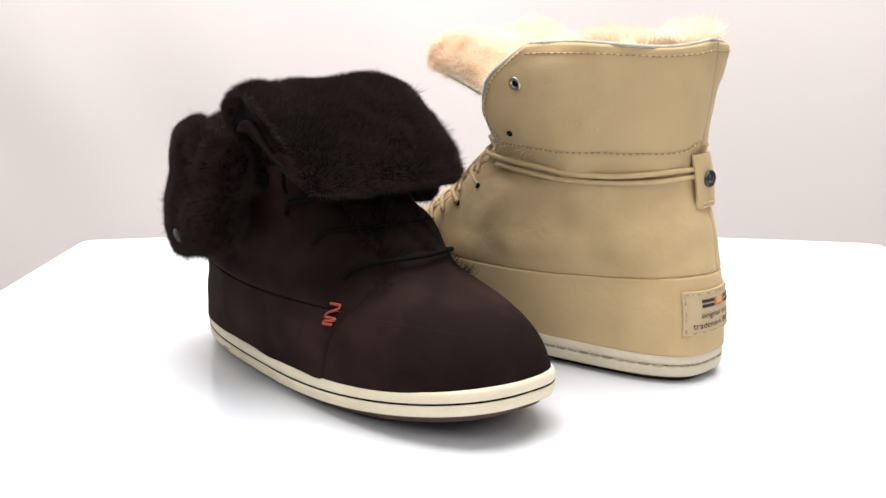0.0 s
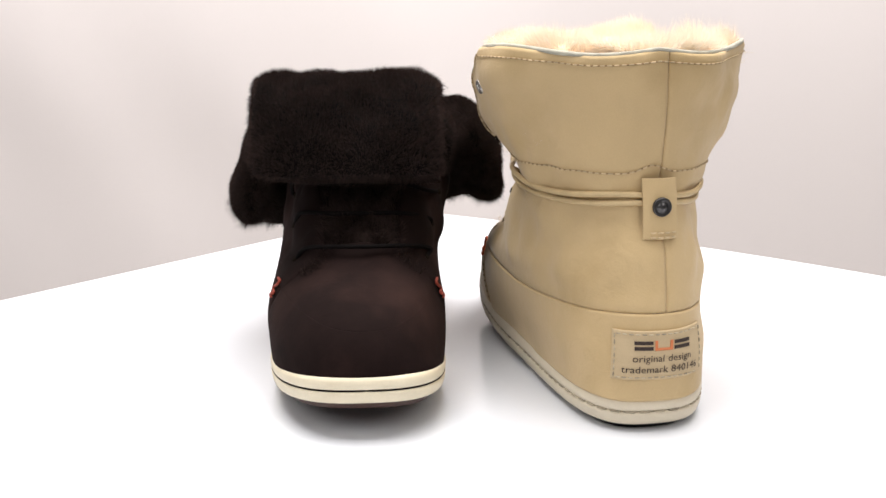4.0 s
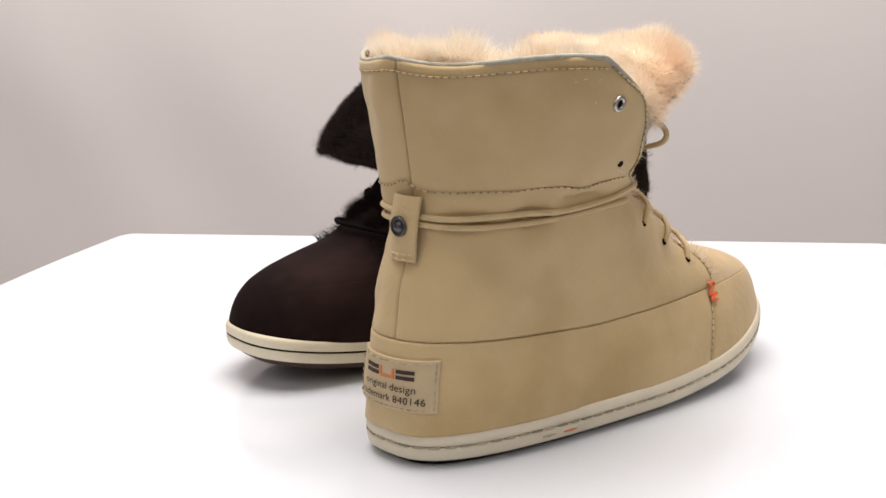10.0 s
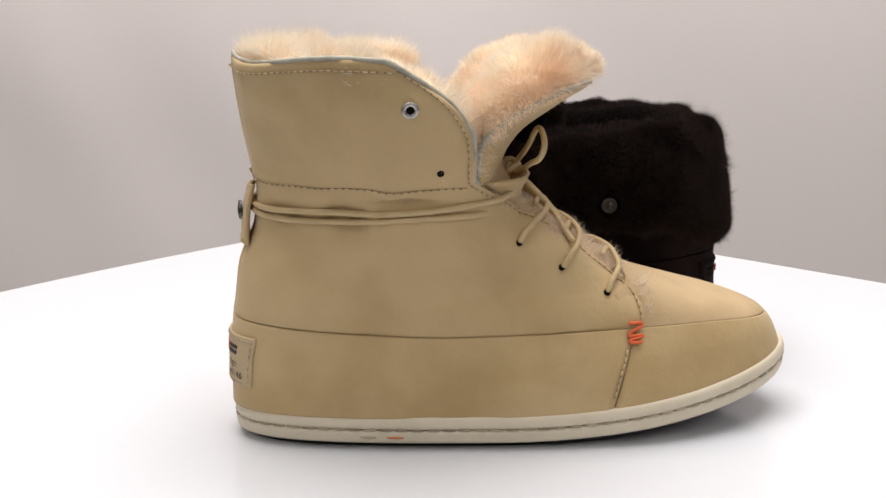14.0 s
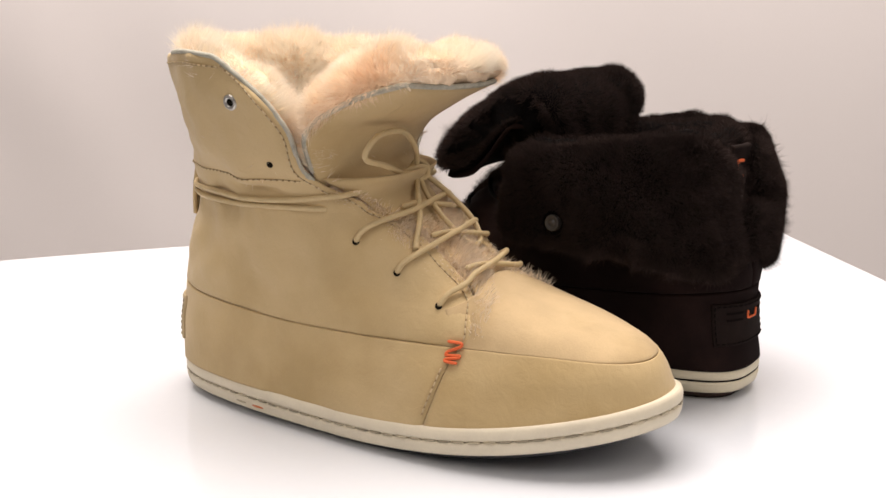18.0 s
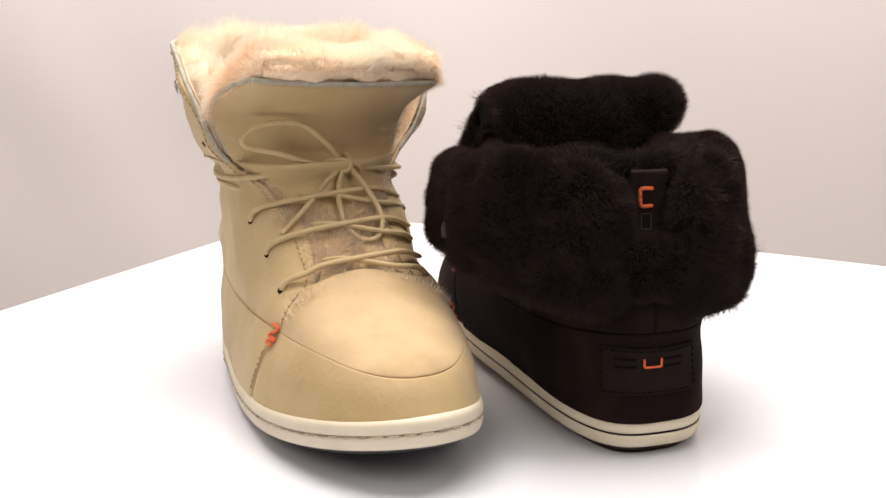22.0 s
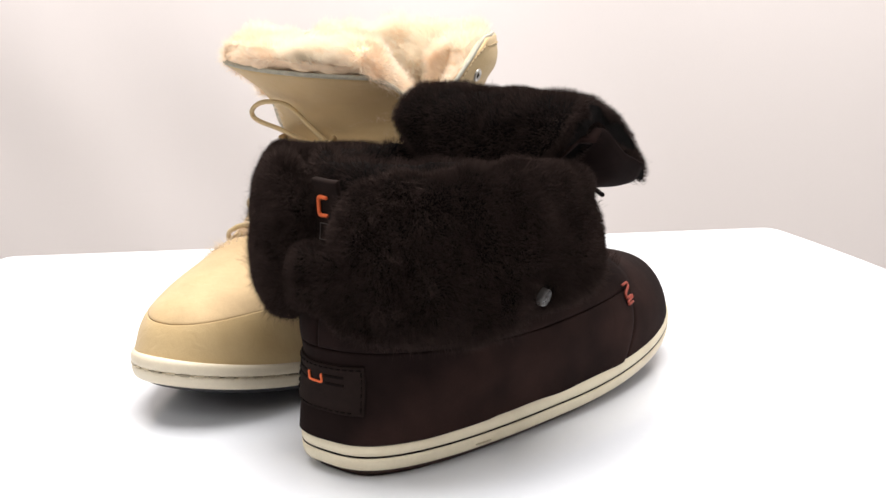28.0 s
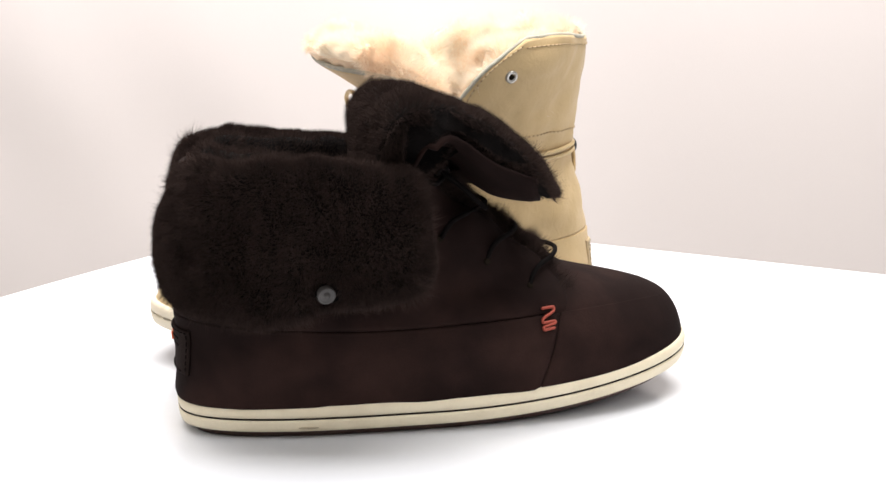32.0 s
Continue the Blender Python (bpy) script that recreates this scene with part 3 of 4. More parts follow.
def build_upper(boot, at, f_of, length, edge, top, skin, vamp_skin, thread, seed, gap=-14, heel_mid=3.0):
    """Rand, toe cap, vamp, side panels and the lower tongue, as leather leaves."""
    t = 0.0017
    joint, round_over = (0.12, 0.8) if gap > 0 else (0.0, 1.0)
    cols, rows = steps(54), steps(8)
    # rand round the heel, one piece to the side seam
    k = float(f_of(50, edge(49) - 4))
    cut = lambda r: float(f_of(12 + 38 * r, edge(49) - 4 - 13 * (1 - r)))  # the seam slants back towards the sole
    G = []
    for r in rows:
        f = np.linspace(-1, 1, 130) * cut(r)
        lo = (11.0 if gap > 0 else 11.8) + sole_line(at(np.full(f.shape, 14.0), f)[:, 0] * 1000, length)
        hi = SEAM(at(np.full(f.shape, 50.0), f)[:, 0] * 1000) - 0.12
        G.append(at(lo + (hi - lo) * r, f))
    G = np.array(G)
    part("rand", mesh_of("rand", *sheet(ripple(G, 0.0006, 0.03, seed), t), skin), boot)
    # toe cap side
    g = np.linspace(-1, 1, 90)
    G = []
    for r in rows:
        ff = front_f(g, cut(r) + 0.0012)
        lo = (11.0 if gap > 0 else 11.8) + sole_line(at(np.full(g.shape, 16.0), ff)[:, 0] * 1000, length)
        hi = SEAM(at(np.full(g.shape, 48.0), ff)[:, 0] * 1000) - joint
        G.append(at(lo + (hi - lo) * r, ff))
    G = np.array(G)
    part("toe_cap", mesh_of("toe_cap", *sheet(G, t - 0.0003, -1, round_over), skin), boot)
    # vamp
    G = []
    for r in steps(22):
        z0 = SEAM(at(np.full(g.shape, 48.0), front_f(g, k))[:, 0] * 1000) + joint
        z = z0 + (75 - 10 * np.abs(g)**1.5 - z0) * r
        kk = f_of(z, edge(z) - 13)
        G.append(at(z, np.where(g < 0, -1.0, 1.0) * (1 - (1 - kk) * np.abs(g))))
    part("vamp", mesh_of("vamp", *sheet(np.array(G), t - 0.0004, -1, round_over), vamp_skin), boot)
    # lower tongue
    G = []
    for z in np.linspace(60, 121, 26):
        kk = f_of(z, edge(z) + gap)
        G.append(at(np.full(61, z), front_f(np.linspace(-1, 1, 61), kk)))
    G = np.array(G)
    part("lower_tongue", mesh_of("lower_tongue", *sheet(G - grid_normals(G, -1) * 0.0024, 0.0015, -1), skin), boot)
    # side panels
    for side, name in ((-1, "side_panel"), (1, "side_panel")):
        G = []
        for r in steps(46):
            c = cols if side > 0 else cols[::-1]
            u0 = at(np.full(c.shape, 52.0), side * c * float(f_of(52, edge(52))))[:, 0] * 1000
            z = (SEAM(u0) + 0.1) + (top - SEAM(u0)) * r
            fe = f_of(z, edge(z))
            f0 = heel_f(at, float(z.mean()), heel_mid) + side * 0.0002
            fz = f0 + (side * fe - f0) * c
            p = at(z, fz)
            p[:, 2] += 0.0016 * r**8 * np.sin(np.abs(fz) * 16 + 2.2)
            G.append(p)
        G = np.array(G)
        zz = G[..., 2] * 1000
        G = G - grid_normals(G) * (0.0011 * np.exp(-((zz - 103) / 9)**2) * (0.5 + 0.5 * np.sin(G[..., 0] * 420 + zz * 0.12 + 3 * np.sin(G[..., 0] * 90))))[..., None]
        if gap > 0 and side < 0:
            # a crease pressed in above the wrapped lace
            zz = G[..., 2] * 1000
            G = G - grid_normals(G) * (0.0050 * np.exp(-((zz - 115.5) / 3.5)**2 - ((G[..., 0] * 1000 - 84) / 13)**2))[..., None]
        soft = ripple(ripple(G, 0.0031, 0.032, seed + side * 3.1), 0.0005, 0.012, seed)
        G = G + (soft - G) * calm(G[..., 0] * 1000, G[..., 1] * 1000, G[..., 2] * 1000)[..., None]
        part(name, mesh_of(name, *sheet(G, t), skin), boot)
    # stitched front edges
    for side in (-1, 1):
        zs = np.linspace(53, top - 3, 120)
        P, N = zip(*[surface(at, f_of, z, edge(z) - 3.2, side, t + 0.0002) for z in zs])
        P = [p + n * dent(p, seed, side) for p, n in zip(P, N)]
        if gap > 0:
            seam(boot, "edge_stitching", P, N, thread)
        for d in ((6.5,) if gap > 0 else ()):
            P, N = zip(*[surface(at, f_of, z, edge(49) - d - 0.34 * (49 - z), side, t + 0.0002) for z in np.linspace(41, 15 + sole_line(190, length), 40)])
            seam(boot, "side_stitching", P, N, thread, gap > 0)


def build_sole(boot, at, length, band, band_label, under, groove, thread_pitch, z_low=-1.4, z_top=12.2):
    z_mid = (z_low + z_top) / 2 + 0.1
    part("outsole", mesh_of("outsole", *sole_sheet(at, length, -5.0, z_low + 1.4, -5.0, -2.6, bulge=0.1), under), boot, "thin dark rubber outsole")
    part("lower_sidewall", mesh_of("sidewall", *sole_sheet(at, length, z_low, z_mid - 0.25, 1.2, 2.4, bulge=0.5), band), boot, band_label)
    part("upper_sidewall", mesh_of("sidewall", *sole_sheet(at, length, z_mid + 0.25, z_top, 2.2, 1.5, bulge=0.8), band), boot, band_label)
    P, N = sole_stitch_line(at, length, z_mid, 1.9)
    if thread_pitch:
        part("sole_stitching", mesh_of("stitching", *stitches(P, N, thread_pitch, thread_pitch * 0.82, 0.0006), groove), boot, kind="stuff")
    else:
        part("sole_groove", mesh_of("groove", *tube(P, 0.00045, 6), groove), boot)


def build_holes(boot, at, f_of, places, side, seed, radius=1.5):
    for z, u in places:
        p, n = surface(at, f_of, z, u, side, 0.0017)
        p = p + n * (dent(p, seed, side) + 0.0005)
        r = radius * 0.001
        part("lace_hole", mesh_of("lace_hole", *disc(p, n, [(r * 1.15, -0.0006), (r * 1.05, 0.0003), (r * 0.5, 0.00015)], 14), M_HOLE), boot)


def zigzag(boot, at, f_of, u, side, thread, seed):
    rng = random.Random(seed)
    pts = [(52.6, -3.4), (52.2, 3.4), (51.5, 3.6), (46.8, -3.2), (46.2, -3.2), (46.3, 3.4), (45.6, 3.6), (43.6, -3.2), (43.1, -3.0), (43.2, 3.0)]
    P = [surface(at, f_of, z + rng.uniform(-0.3, 0.3), u + d, side, 0.0030)[0] for z, d in pts]
    part("zigzag_stitch", mesh_of("zigzag_stitch", *tube(through_points(P, 70), 0.00075, 7), thread), boot, "thick orange-red zigzag bar tack")


def tufts(boot, at, f_of, edge, z0, z1, mat, seed, count, length):
    """Loose hair that shows beside the front edges."""
    V, F = [], []
    for side in (-1, 1):
        o = len(V)
        zs = np.linspace(z0, z1, 14)
        for z in zs:
            V.append(surface(at, f_of, z, edge(z) - 2, side, 0.0003)[0])
            V.append(surface(at, f_of, z, edge(z) + 5, side, 0.0003)[0])
        for i in range(13):
            q = [o + 2 * i, o + 2 * i + 1, o + 2 * i + 3, o + 2 * i + 2]
            F.append(q if side < 0 else q[::-1])
    part("fleece_fringe", fur("fleece_fringe", np.array(V), F, count, length, 0.00014, mat, seed, 0.9, (0.3, 0, 0.3), 0.5), boot, kind="stuff")


def ring_at(p, n, r_in, r_out, h):
    return disc(p, n, [(r_out, -0.0006), (r_out, h * 0.5), (r_out * 0.9, h), (r_in * 1.2, h), (r_in, h * 0.4), (r_in, -0.0006)], 24)


def beige_boot():
    length = 281
    at, f_of = boot_tables(length)
    edge = edge_u(True)
    boot = tagged(new("ankle_boot"), "beige nubuck lace-up ankle boot, cream fleece lining, cuff turned up", "boot", "boots on the turntable")
    build_upper(boot, at, f_of, length, edge, 179, M_NUBUCK, M_VAMP, M_THREAD, 1.0, 0.8, -4.5)
    build_sole(boot, at, length, M_WHITE_RUBBER, "ivory rubber sidewall", M_DARK_RUBBER, M_THREAD_SOLE, 0.0075)
    # collar stitching: under the rim and along the fold
    fe = float(f_of(175, 78))
    fs = np.linspace(-fe, fe, 260)
    for zf, name in ((lambda f: 174.5 + 1.2 * math.sin(abs(f) * 16 + 2.2), "rim_stitching"), (lambda f: 122 + 4 * math.exp(-(f / 0.05)**2), "fold_stitching")):
        lim = fs if name == "rim_stitching" else np.linspace(-1, 1, 300) * float(f_of(122, 112))
        P, N = [], []
        for f in lim:
            z = zf(f)
            p = at(z, f)
            a, b = at(z, f + 0.004) - at(z, f - 0.004), at(z + 0.7, f) - at(z - 0.7, f)
            n = np.cross(b, a)
            n /= np.linalg.norm(n)
            P.append(p + n * (0.0019 + dent(p, 1.0, 1 if f > 0 else -1)))
            N.append(n)
        seam(boot, name, P, N, M_THREAD)
    # cut edge of the sheepskin along the rim
    P = []
    for side in (-1, 1):
        zs = np.r_[np.linspace(122, 178, 40)] if side < 0 else np.linspace(178, 122, 40)
        P += [surface(at, f_of, z, edge(z) - 0.2, side, 0.0002)[0] for z in zs]
        if side < 0:
            for f in np.linspace(-float(f_of(178, 75)), float(f_of(178, 75)), 120):
                q = at(178.0, f)
                q[2] += 0.0012 + 0.0016 * math.sin(abs(f) * 16 + 2.2)
                P.append(q)
    part("cut_edge", mesh_of("cut_edge", *tube(np.array(P), 0.0013, 6), M_NUBUCK_EDGE), boot, "grey-white cut sheepskin edge")
    # fleece roll inside the collar
    k = float(f_of(150, 112))
    fs = even(at, 165, -k, k, 90)
    zt = lambda f: float(np.interp(abs(f), [0, 0.18, 0.36, f_of(165, 80), f_of(160, 98), f_of(150, 112)], [181, 182, 180, 179, 170, 149]))
    V, F = sweep_roll(at, fs, lambda f: max(zt(f) - 12, 130), lambda f: max(zt(f) - 40, 126 + 20 * max(0, abs(f) - 0.48)), zt, lambda f: -13.5 - 6 * max(0, abs(f) - 0.42) / 0.12, lambda f: 8.0, lambda f: -5.5, 3.0, 30, 0.0042)
    part("collar_fleece", mesh_of("collar_fleece", V, F, M_FLEECE_PAD), boot, "cream sheepskin lining")
    part("collar_wool", fur("collar_wool", V, F, 95000, 0.0080, 0.00011, M_FLEECE, 11, 0.9, (0, 0, 0.35), 0.5, 0.009, stray=0.30,
                            keep=lambda P, N: (P[:, 2] > 0.128) & (((P[:, 0] - 0.07) * N[:, 0] + P[:, 1] * N[:, 1] < 0.02) | ((N[:, 2] > 0.3) & (P[:, 2] > 0.172)))), boot, "fluffy cream wool", kind="stuff")
    # wool on the inside of the two front flaps
    for side in (-1, 1):
        G = np.array([at(np.full(26, z), side * np.array([float(f_of(z, u)) for u in np.linspace(62, float(edge(z)) - 1.0, 26)])) for z in np.linspace(118, 177, 26)])
        N = grid_normals(G) * side
        V, F = sheet(G - N * 0.0020, 0.0014, -side)
        part("flap_fleece", mesh_of("flap_fleece", V, F, M_FLEECE_PAD), boot, "cream sheepskin lining")
        part("flap_wool", fur("flap_wool", V, F, 26000, 0.0085, 0.00012, M_FLEECE, 15 + side, 0.8, (0.25, 0, 0.25), 0.5, 0.008, stray=0.3,
                              keep=lambda P, M: P[:, 1] * M[:, 1] < 0), boot, "fluffy cream wool", kind="stuff")
    # inside of the shaft
    f = np.linspace(-1, 1, 60)
    G = np.array([at(np.full(60, z), f * float(f_of(z, min(122, edge(z) - 5)))) for z in np.linspace(60, 150, 14)])
    G = G - grid_normals(G) * 0.0085
    V, F = sheet(G, 0.001)
    part("shaft_lining", mesh_of("shaft_lining", V, F, M_FLEECE_PAD), boot, "cream sheepskin lining")
    part("shaft_wool", fur("shaft_wool", V, F, 40000, 0.006, 0.00014, M_FLEECE, 13, 0.8, (0, 0, 0.3), 0.5, 0.006, stray=0.4,
                           keep=lambda P, N: (P[:, 2] > 0.105) & ((P[:, 0] - 0.07) * N[:, 0] + P[:, 1] * N[:, 1] < 0)), boot, "fluffy cream wool", kind="stuff")
    # tongue flap, bent forwards
    R = through_points([(117, -43, 117), (117, -52, 137), (123, -57, 148), (136, -57, 156), (151, -54, 163), (168, -47, 168)], 24) * 0.001
    C = through_points([(140, -1, 114), (133.5, -2, 127), (141, -3, 142), (157, -4, 154), (173, -4, 164)], 24) * 0.001
    L = through_points([(117, 41, 116), (117, 45, 135), (123, 48, 146), (136, 50, 153), (149, 51, 158), (163, 50, 162)], 24) * 0.001
    c = steps(26) * 2 - 1
    G = np.array([[C[i] + (L[i] - R[i]) / 2 * x + ((L[i] + R[i]) / 2 - C[i]) * abs(x)**2.2 for x in c] for i in range(24)])
    N = grid_normals(G)
    if N[12, 13, 2] > 0:
        N = -N
        fl = 1
    else:
        fl = -1
    # N looks down and out: the leather side
    part("tongue", mesh_of("tongue", *sheet(G, 0.0016, -fl if fl == 1 else 1), M_NUBUCK), boot, "beige nubuck tongue bent forward")
    ringp = np.vstack([G[2:, 0], G[-1, 1:], G[:-1][::-1, -1][:-2]])
    part("tongue_cut_edge", mesh_of("cut_edge", *tube(ringp, 0.0014, 6), M_NUBUCK_EDGE), boot, "grey-white cut sheepskin edge")
    sec = []
    cc = np.linspace(-1, 1, 26)
    for i in range(5, 24):
        row = np.array([[np.interp(x, c, G[i, :, q]) for q in range(3)] for x in cc])
        nrm = np.array([[np.interp(x, c, N[i, :, q]) for q in range(3)] for x in cc])
        e = 1 - 0.25 * max(0, (i - 19) / 4.0)**2
        thick = (0.009 + 0.013 * np.sqrt(np.clip(1 - np.abs(cc)**6, 0, 1))) * e * float(np.interp(i, [5, 7, 10, 14, 19, 23], [0.12, 0.35, 1.15, 1.32, 1.2, 0.95]))
        sec.append(np.vstack([row - nrm * 0.0012, (row - nrm * thick[:, None])[::-1]]))
    ahead = (G[-1] - G[-3]) / np.linalg.norm(G[-1] - G[-3], axis=1, keepdims=True)
    row0 = np.array([[np.interp(x, c, G[-1, :, q]) for q in range(3)] for x in cc])
    nr0 = np.array([[np.interp(x, c, N[-1, :, q]) for q in range(3)] for x in cc])
    ah0 = np.array([[np.interp(x, c, ahead[:, q]) for q in range(3)] for x in cc])
    for d, lo, hi in ((0.0025, 0.002, 0.0160), (0.0050, 0.003, 0.0130), (0.0070, 0.005, 0.0095)):
        sec.append(np.vstack([row0 + ah0 * d - nr0 * lo, (row0 + ah0 * d - nr0 * hi)[::-1]]))
    V, F = pad(sec, 52)
    V = lumps(V, vertex_normals(V, F), 0.0028, 0.014, 5.0)
    part("tongue_fleece", mesh_of("tongue_fleece", V, F, M_FLEECE_PAD), boot, "cream sheepskin lining")
    Nmean = N[18, 13]
    part("tongue_wool", fur("tongue_wool", V, F, 90000, 0.0062, 0.00011, M_FLEECE, 12, 0.9, (0.1, 0, 0.15), 0.45, 0.009, stray=0.28,
                            keep=lambda P, N: (N @ Nmean < 0.65) & (P[:, 2] > 0.12)), boot, "fluffy cream wool", kind="stuff")
    tufts(boot, at, f_of, edge, 54, 116, M_TUFT, 21, 1800, 0.0055)
    G = np.array([at(np.full(61, z), front_f(np.linspace(-1, 1, 61), float(f_of(z, edge(z) - 8)))) for z in np.linspace(75, 117, 22)])
    V, F = sheet(G - grid_normals(G, -1) * 0.0030, 0.0012, -1)
    part("lower_tongue_fleece", mesh_of("lower_tongue_fleece", V, F, M_FLEECE_PAD), boot, "cream sheepskin lining")
    part("lower_tongue_wool", fur("lower_tongue_wool", V, F, 42000, 0.0050, 0.00010, M_TUFT, 22, 0.8, (0.2, 0, 0.2), 0.5, 0.005,
                                  keep=lambda P, N: (N[:, 0] > 0) & (P[:, 0] * 1000 < edge(P[:, 2] * 1000) + 1.5)), boot, "fluffy taupe wool", kind="stuff")
    # lacing
    holes = [(93, 137), (80, 158), (66, 180)]
    for side in (-1, 1):
        build_holes(boot, at, f_of, holes + [(130, 99)], side, 1.0)
        p, n = surface(at, f_of, 159, 85, side, 0.0017)
        p = p + n * dent(p, 1.0, side)
        part("eyelet", mesh_of("eyelet", *ring_at(p, n, 0.0018, 0.0038, 0.0010), M_METAL), boot, "nickel eyelet")
        part("eyelet_hole", mesh_of("eyelet_hole", *disc(p, n, [(0.0019, -0.0005), (0.0018, 0.0003)], 16), M_HOLE), boot)
    cord = 0.00142
    for z, u in holes:
        h = surface(at, f_of, z, u, -1, 0.0012)[0]
        e = surface(at, f_of, z, u, 1, 0.0012)[0]
        a = catmull([h, surface(at, f_of, z + 4, u + 2.5, -1, 0.0034)[0], surface(at, f_of, z + 7, u + 7, -1, 0.0040)[0], front_point(at, z + 9.5, -20, 4.6), front_point(at, z + 11, -2, 5.0), front_point(at, z + 11, 20, 5.0), front_point(at, z + 6, 35, 3.0)], 50)
        part("lace", mesh_of("lace", *tube(a, cord), M_LACE), boot)
        b = catmull([front_point(at, z + 13, -19, 1.5), front_point(at, z + 12, -8, 3.4), front_point(at, z + 7, 14, 3.6), front_point(at, z + 4, 27, 3.6), e], 40)
        part("lace", mesh_of("lace", *tube(b, cord), M_LACE), boot)
    knot = np.array([0.141, 0.007, 0.119])
    wraps = [lambda f: 110.5 + 0.8 * math.sin(f * 14) + 3 * max(0, abs(f) - 0.45) / 0.2,
             lambda f: 106.4 + 0.7 * math.sin(f * 11 + 1) + 1.5 * max(0, abs(f) - 0.45) / 0.2]
    fe = float(f_of(108, 120))
    for i, wz in enumerate(wraps):
        P = []
        for f in np.linspace(-fe, fe, 120):
            z = wz(f)
            q = at(z, f)
            a, b = at(z, f + 0.004) - at(z, f - 0.004), at(z + 0.7, f) - at(z - 0.7, f)
            n = np.cross(b, a)
            P.append(q + n / np.linalg.norm(n) * 0.0031)
        P = np.array(P)
        if i == 0:
            P = np.vstack([catmull([knot + [0.002, 0.002, -0.001], [0.140, -0.020, 0.1165], [0.130, -0.041, 0.1145], P[0]], 20)[:-1], P,
                           catmull([P[-1], [0.131, 0.041, 0.1145], [0.140, 0.024, 0.1165], knot + [0.002, 0, 0]], 20)[1:]])
        else:
            P = np.vstack([surface(at, f_of, 106, 122, -1, -0.002)[0], P, surface(at, f_of, 106, 122, 1, -0.002)[0]])
        part("wrapped_lace", mesh_of("wrapped_lace", *tube(P, cord), M_LACE), boot)
    mm = lambda pts: [np.array(p) * 0.001 for p in pts]
    loops = [[(141, 7, 119), (148, -4, 132), (150, -18, 143), (149, -36, 144), (148, -46, 139), (146, -45, 133), (145, -28, 128), (143, -8, 121), (141, 7, 119)],
             [(142, 7, 119), (153, 0, 108), (167, -2, 95), (174, 4, 87), (174, 13, 87), (167, 18, 96), (154, 14, 110), (143, 8, 120)],
             [(142, 6, 119), (150, -6, 112), (158, -18, 103), (163, -30, 94), (165, -34, 91)],
             [(137, 2, 117), (140, -2, 121), (145, 3, 123), (146, 11, 121), (143, 15, 117), (139, 12, 115)],
             [(144, 4, 116), (147, 8, 118), (146, 9, 123), (141, 8, 125), (138, 7, 121)]]
    for k, pts in enumerate(loops):
        part(("bow_loop", "bow_loop", "lace_end", "knot", "knot")[k], mesh_of("bow", *tube(catmull(mm(pts), 60), cord), M_LACE), boot)
    for side, u in ((-1, 192), (1, 192)):
        zigzag(boot, at, f_of, u, side, M_ORANGE, 5 + side)
    # heel: strap with stud, label
    G = np.array([[(0.001 * (9.9 + 0.14 * (z - 90) - 0.006 * (z - 90) * (119 - z) + 2.0 * x * x), 0.001 * (-2.6 - 8.0 * x), 0.001 * z) for x in (1 - 2 * steps(10))] for z in 90 + 29 * steps(14)])
    strap = part("heel_strap", mesh_of("heel_strap", *sheet(G, 0.0018, 1), M_NUBUCK), boot, "small leather heel strap")
    on_strap = lambda d, z: (np.array([0.001 * (9.9 + 0.14 * (z - 90) - 0.006 * (z - 90) * (119 - z) + 0.03 * (d * 1000)**2) - 0.0019, d - 0.0026, 0.001 * z]), np.array([-1.0, 0, 0]))
    p, n = on_strap(0.0, 106)
    part("stud", mesh_of("stud", *disc(p, n, [(0.0047, 0), (0.0047, 0.0011), (0.0042, 0.0017), (0.0034, 0.0008), (0.0024, 0.0012), (0.0020, 0.0020), (0.0006, 0.0021)], 28), M_METAL_DARK), strap, "round gunmetal stud")
    P, Nn = zip(*[on_strap(d, 93.5) for d in np.linspace(-0.0080, 0.0080, 8)])
    part("strap_stitching", mesh_of("stitching", *stitches(P, Nn, 0.0035, 0.0026, 0.0005), M_THREAD), strap, kind="stuff")
    P, Nn = zip(*[on_strap(d, 91.2) for d in np.linspace(-0.0080, 0.0080, 8)])
    part("strap_stitching", mesh_of("stitching", *stitches(P, Nn, 0.0035, 0.0026, 0.0005), M_THREAD), strap, kind="stuff")
    label = part("heel_label", mesh_of("heel_label", *heel_patch(at, -0.0262, 0.0215, 22.5, 46.8, 0.0017, 0.0013, 20, 8), M_LABEL), boot, "stitched leather label with print")
    top = 0.0031
    border = [(-24.5, 24), (-24.5, 45.3), (19.8, 45.3), (19.8, 24), (-24.5, 24)]
    pts = [(a[0] + (b[0] - a[0]) * s, a[1] + (b[1] - a[1]) * s) for a, b in zip(border, border[1:]) for s in np.linspace(0, 1, 24, endpoint=False)]
    P, Nn = zip(*[on_heel(at, d * 0.001, z, top) for d, z in pts])
    part("label_stitching", mesh_of("stitching", *stitches(P, Nn, 0.0032, 0.0022, 0.00035), M_THREAD_SOLE), label, kind="stuff")
    logo_dark = [(11.0, 2.8, 40.3, 42.0), (11.0, 2.8, 37.6, 39.3), (-7.4, -15.6, 40.3, 42.0), (-7.4, -15.6, 37.6, 39.3)]
    part("printed_mark", mesh_of("printed_mark", *heel_bars(at, [(b, a, c, d) for a, b, c, d in logo_dark], top), M_INK, False), label, "dark printed bars")
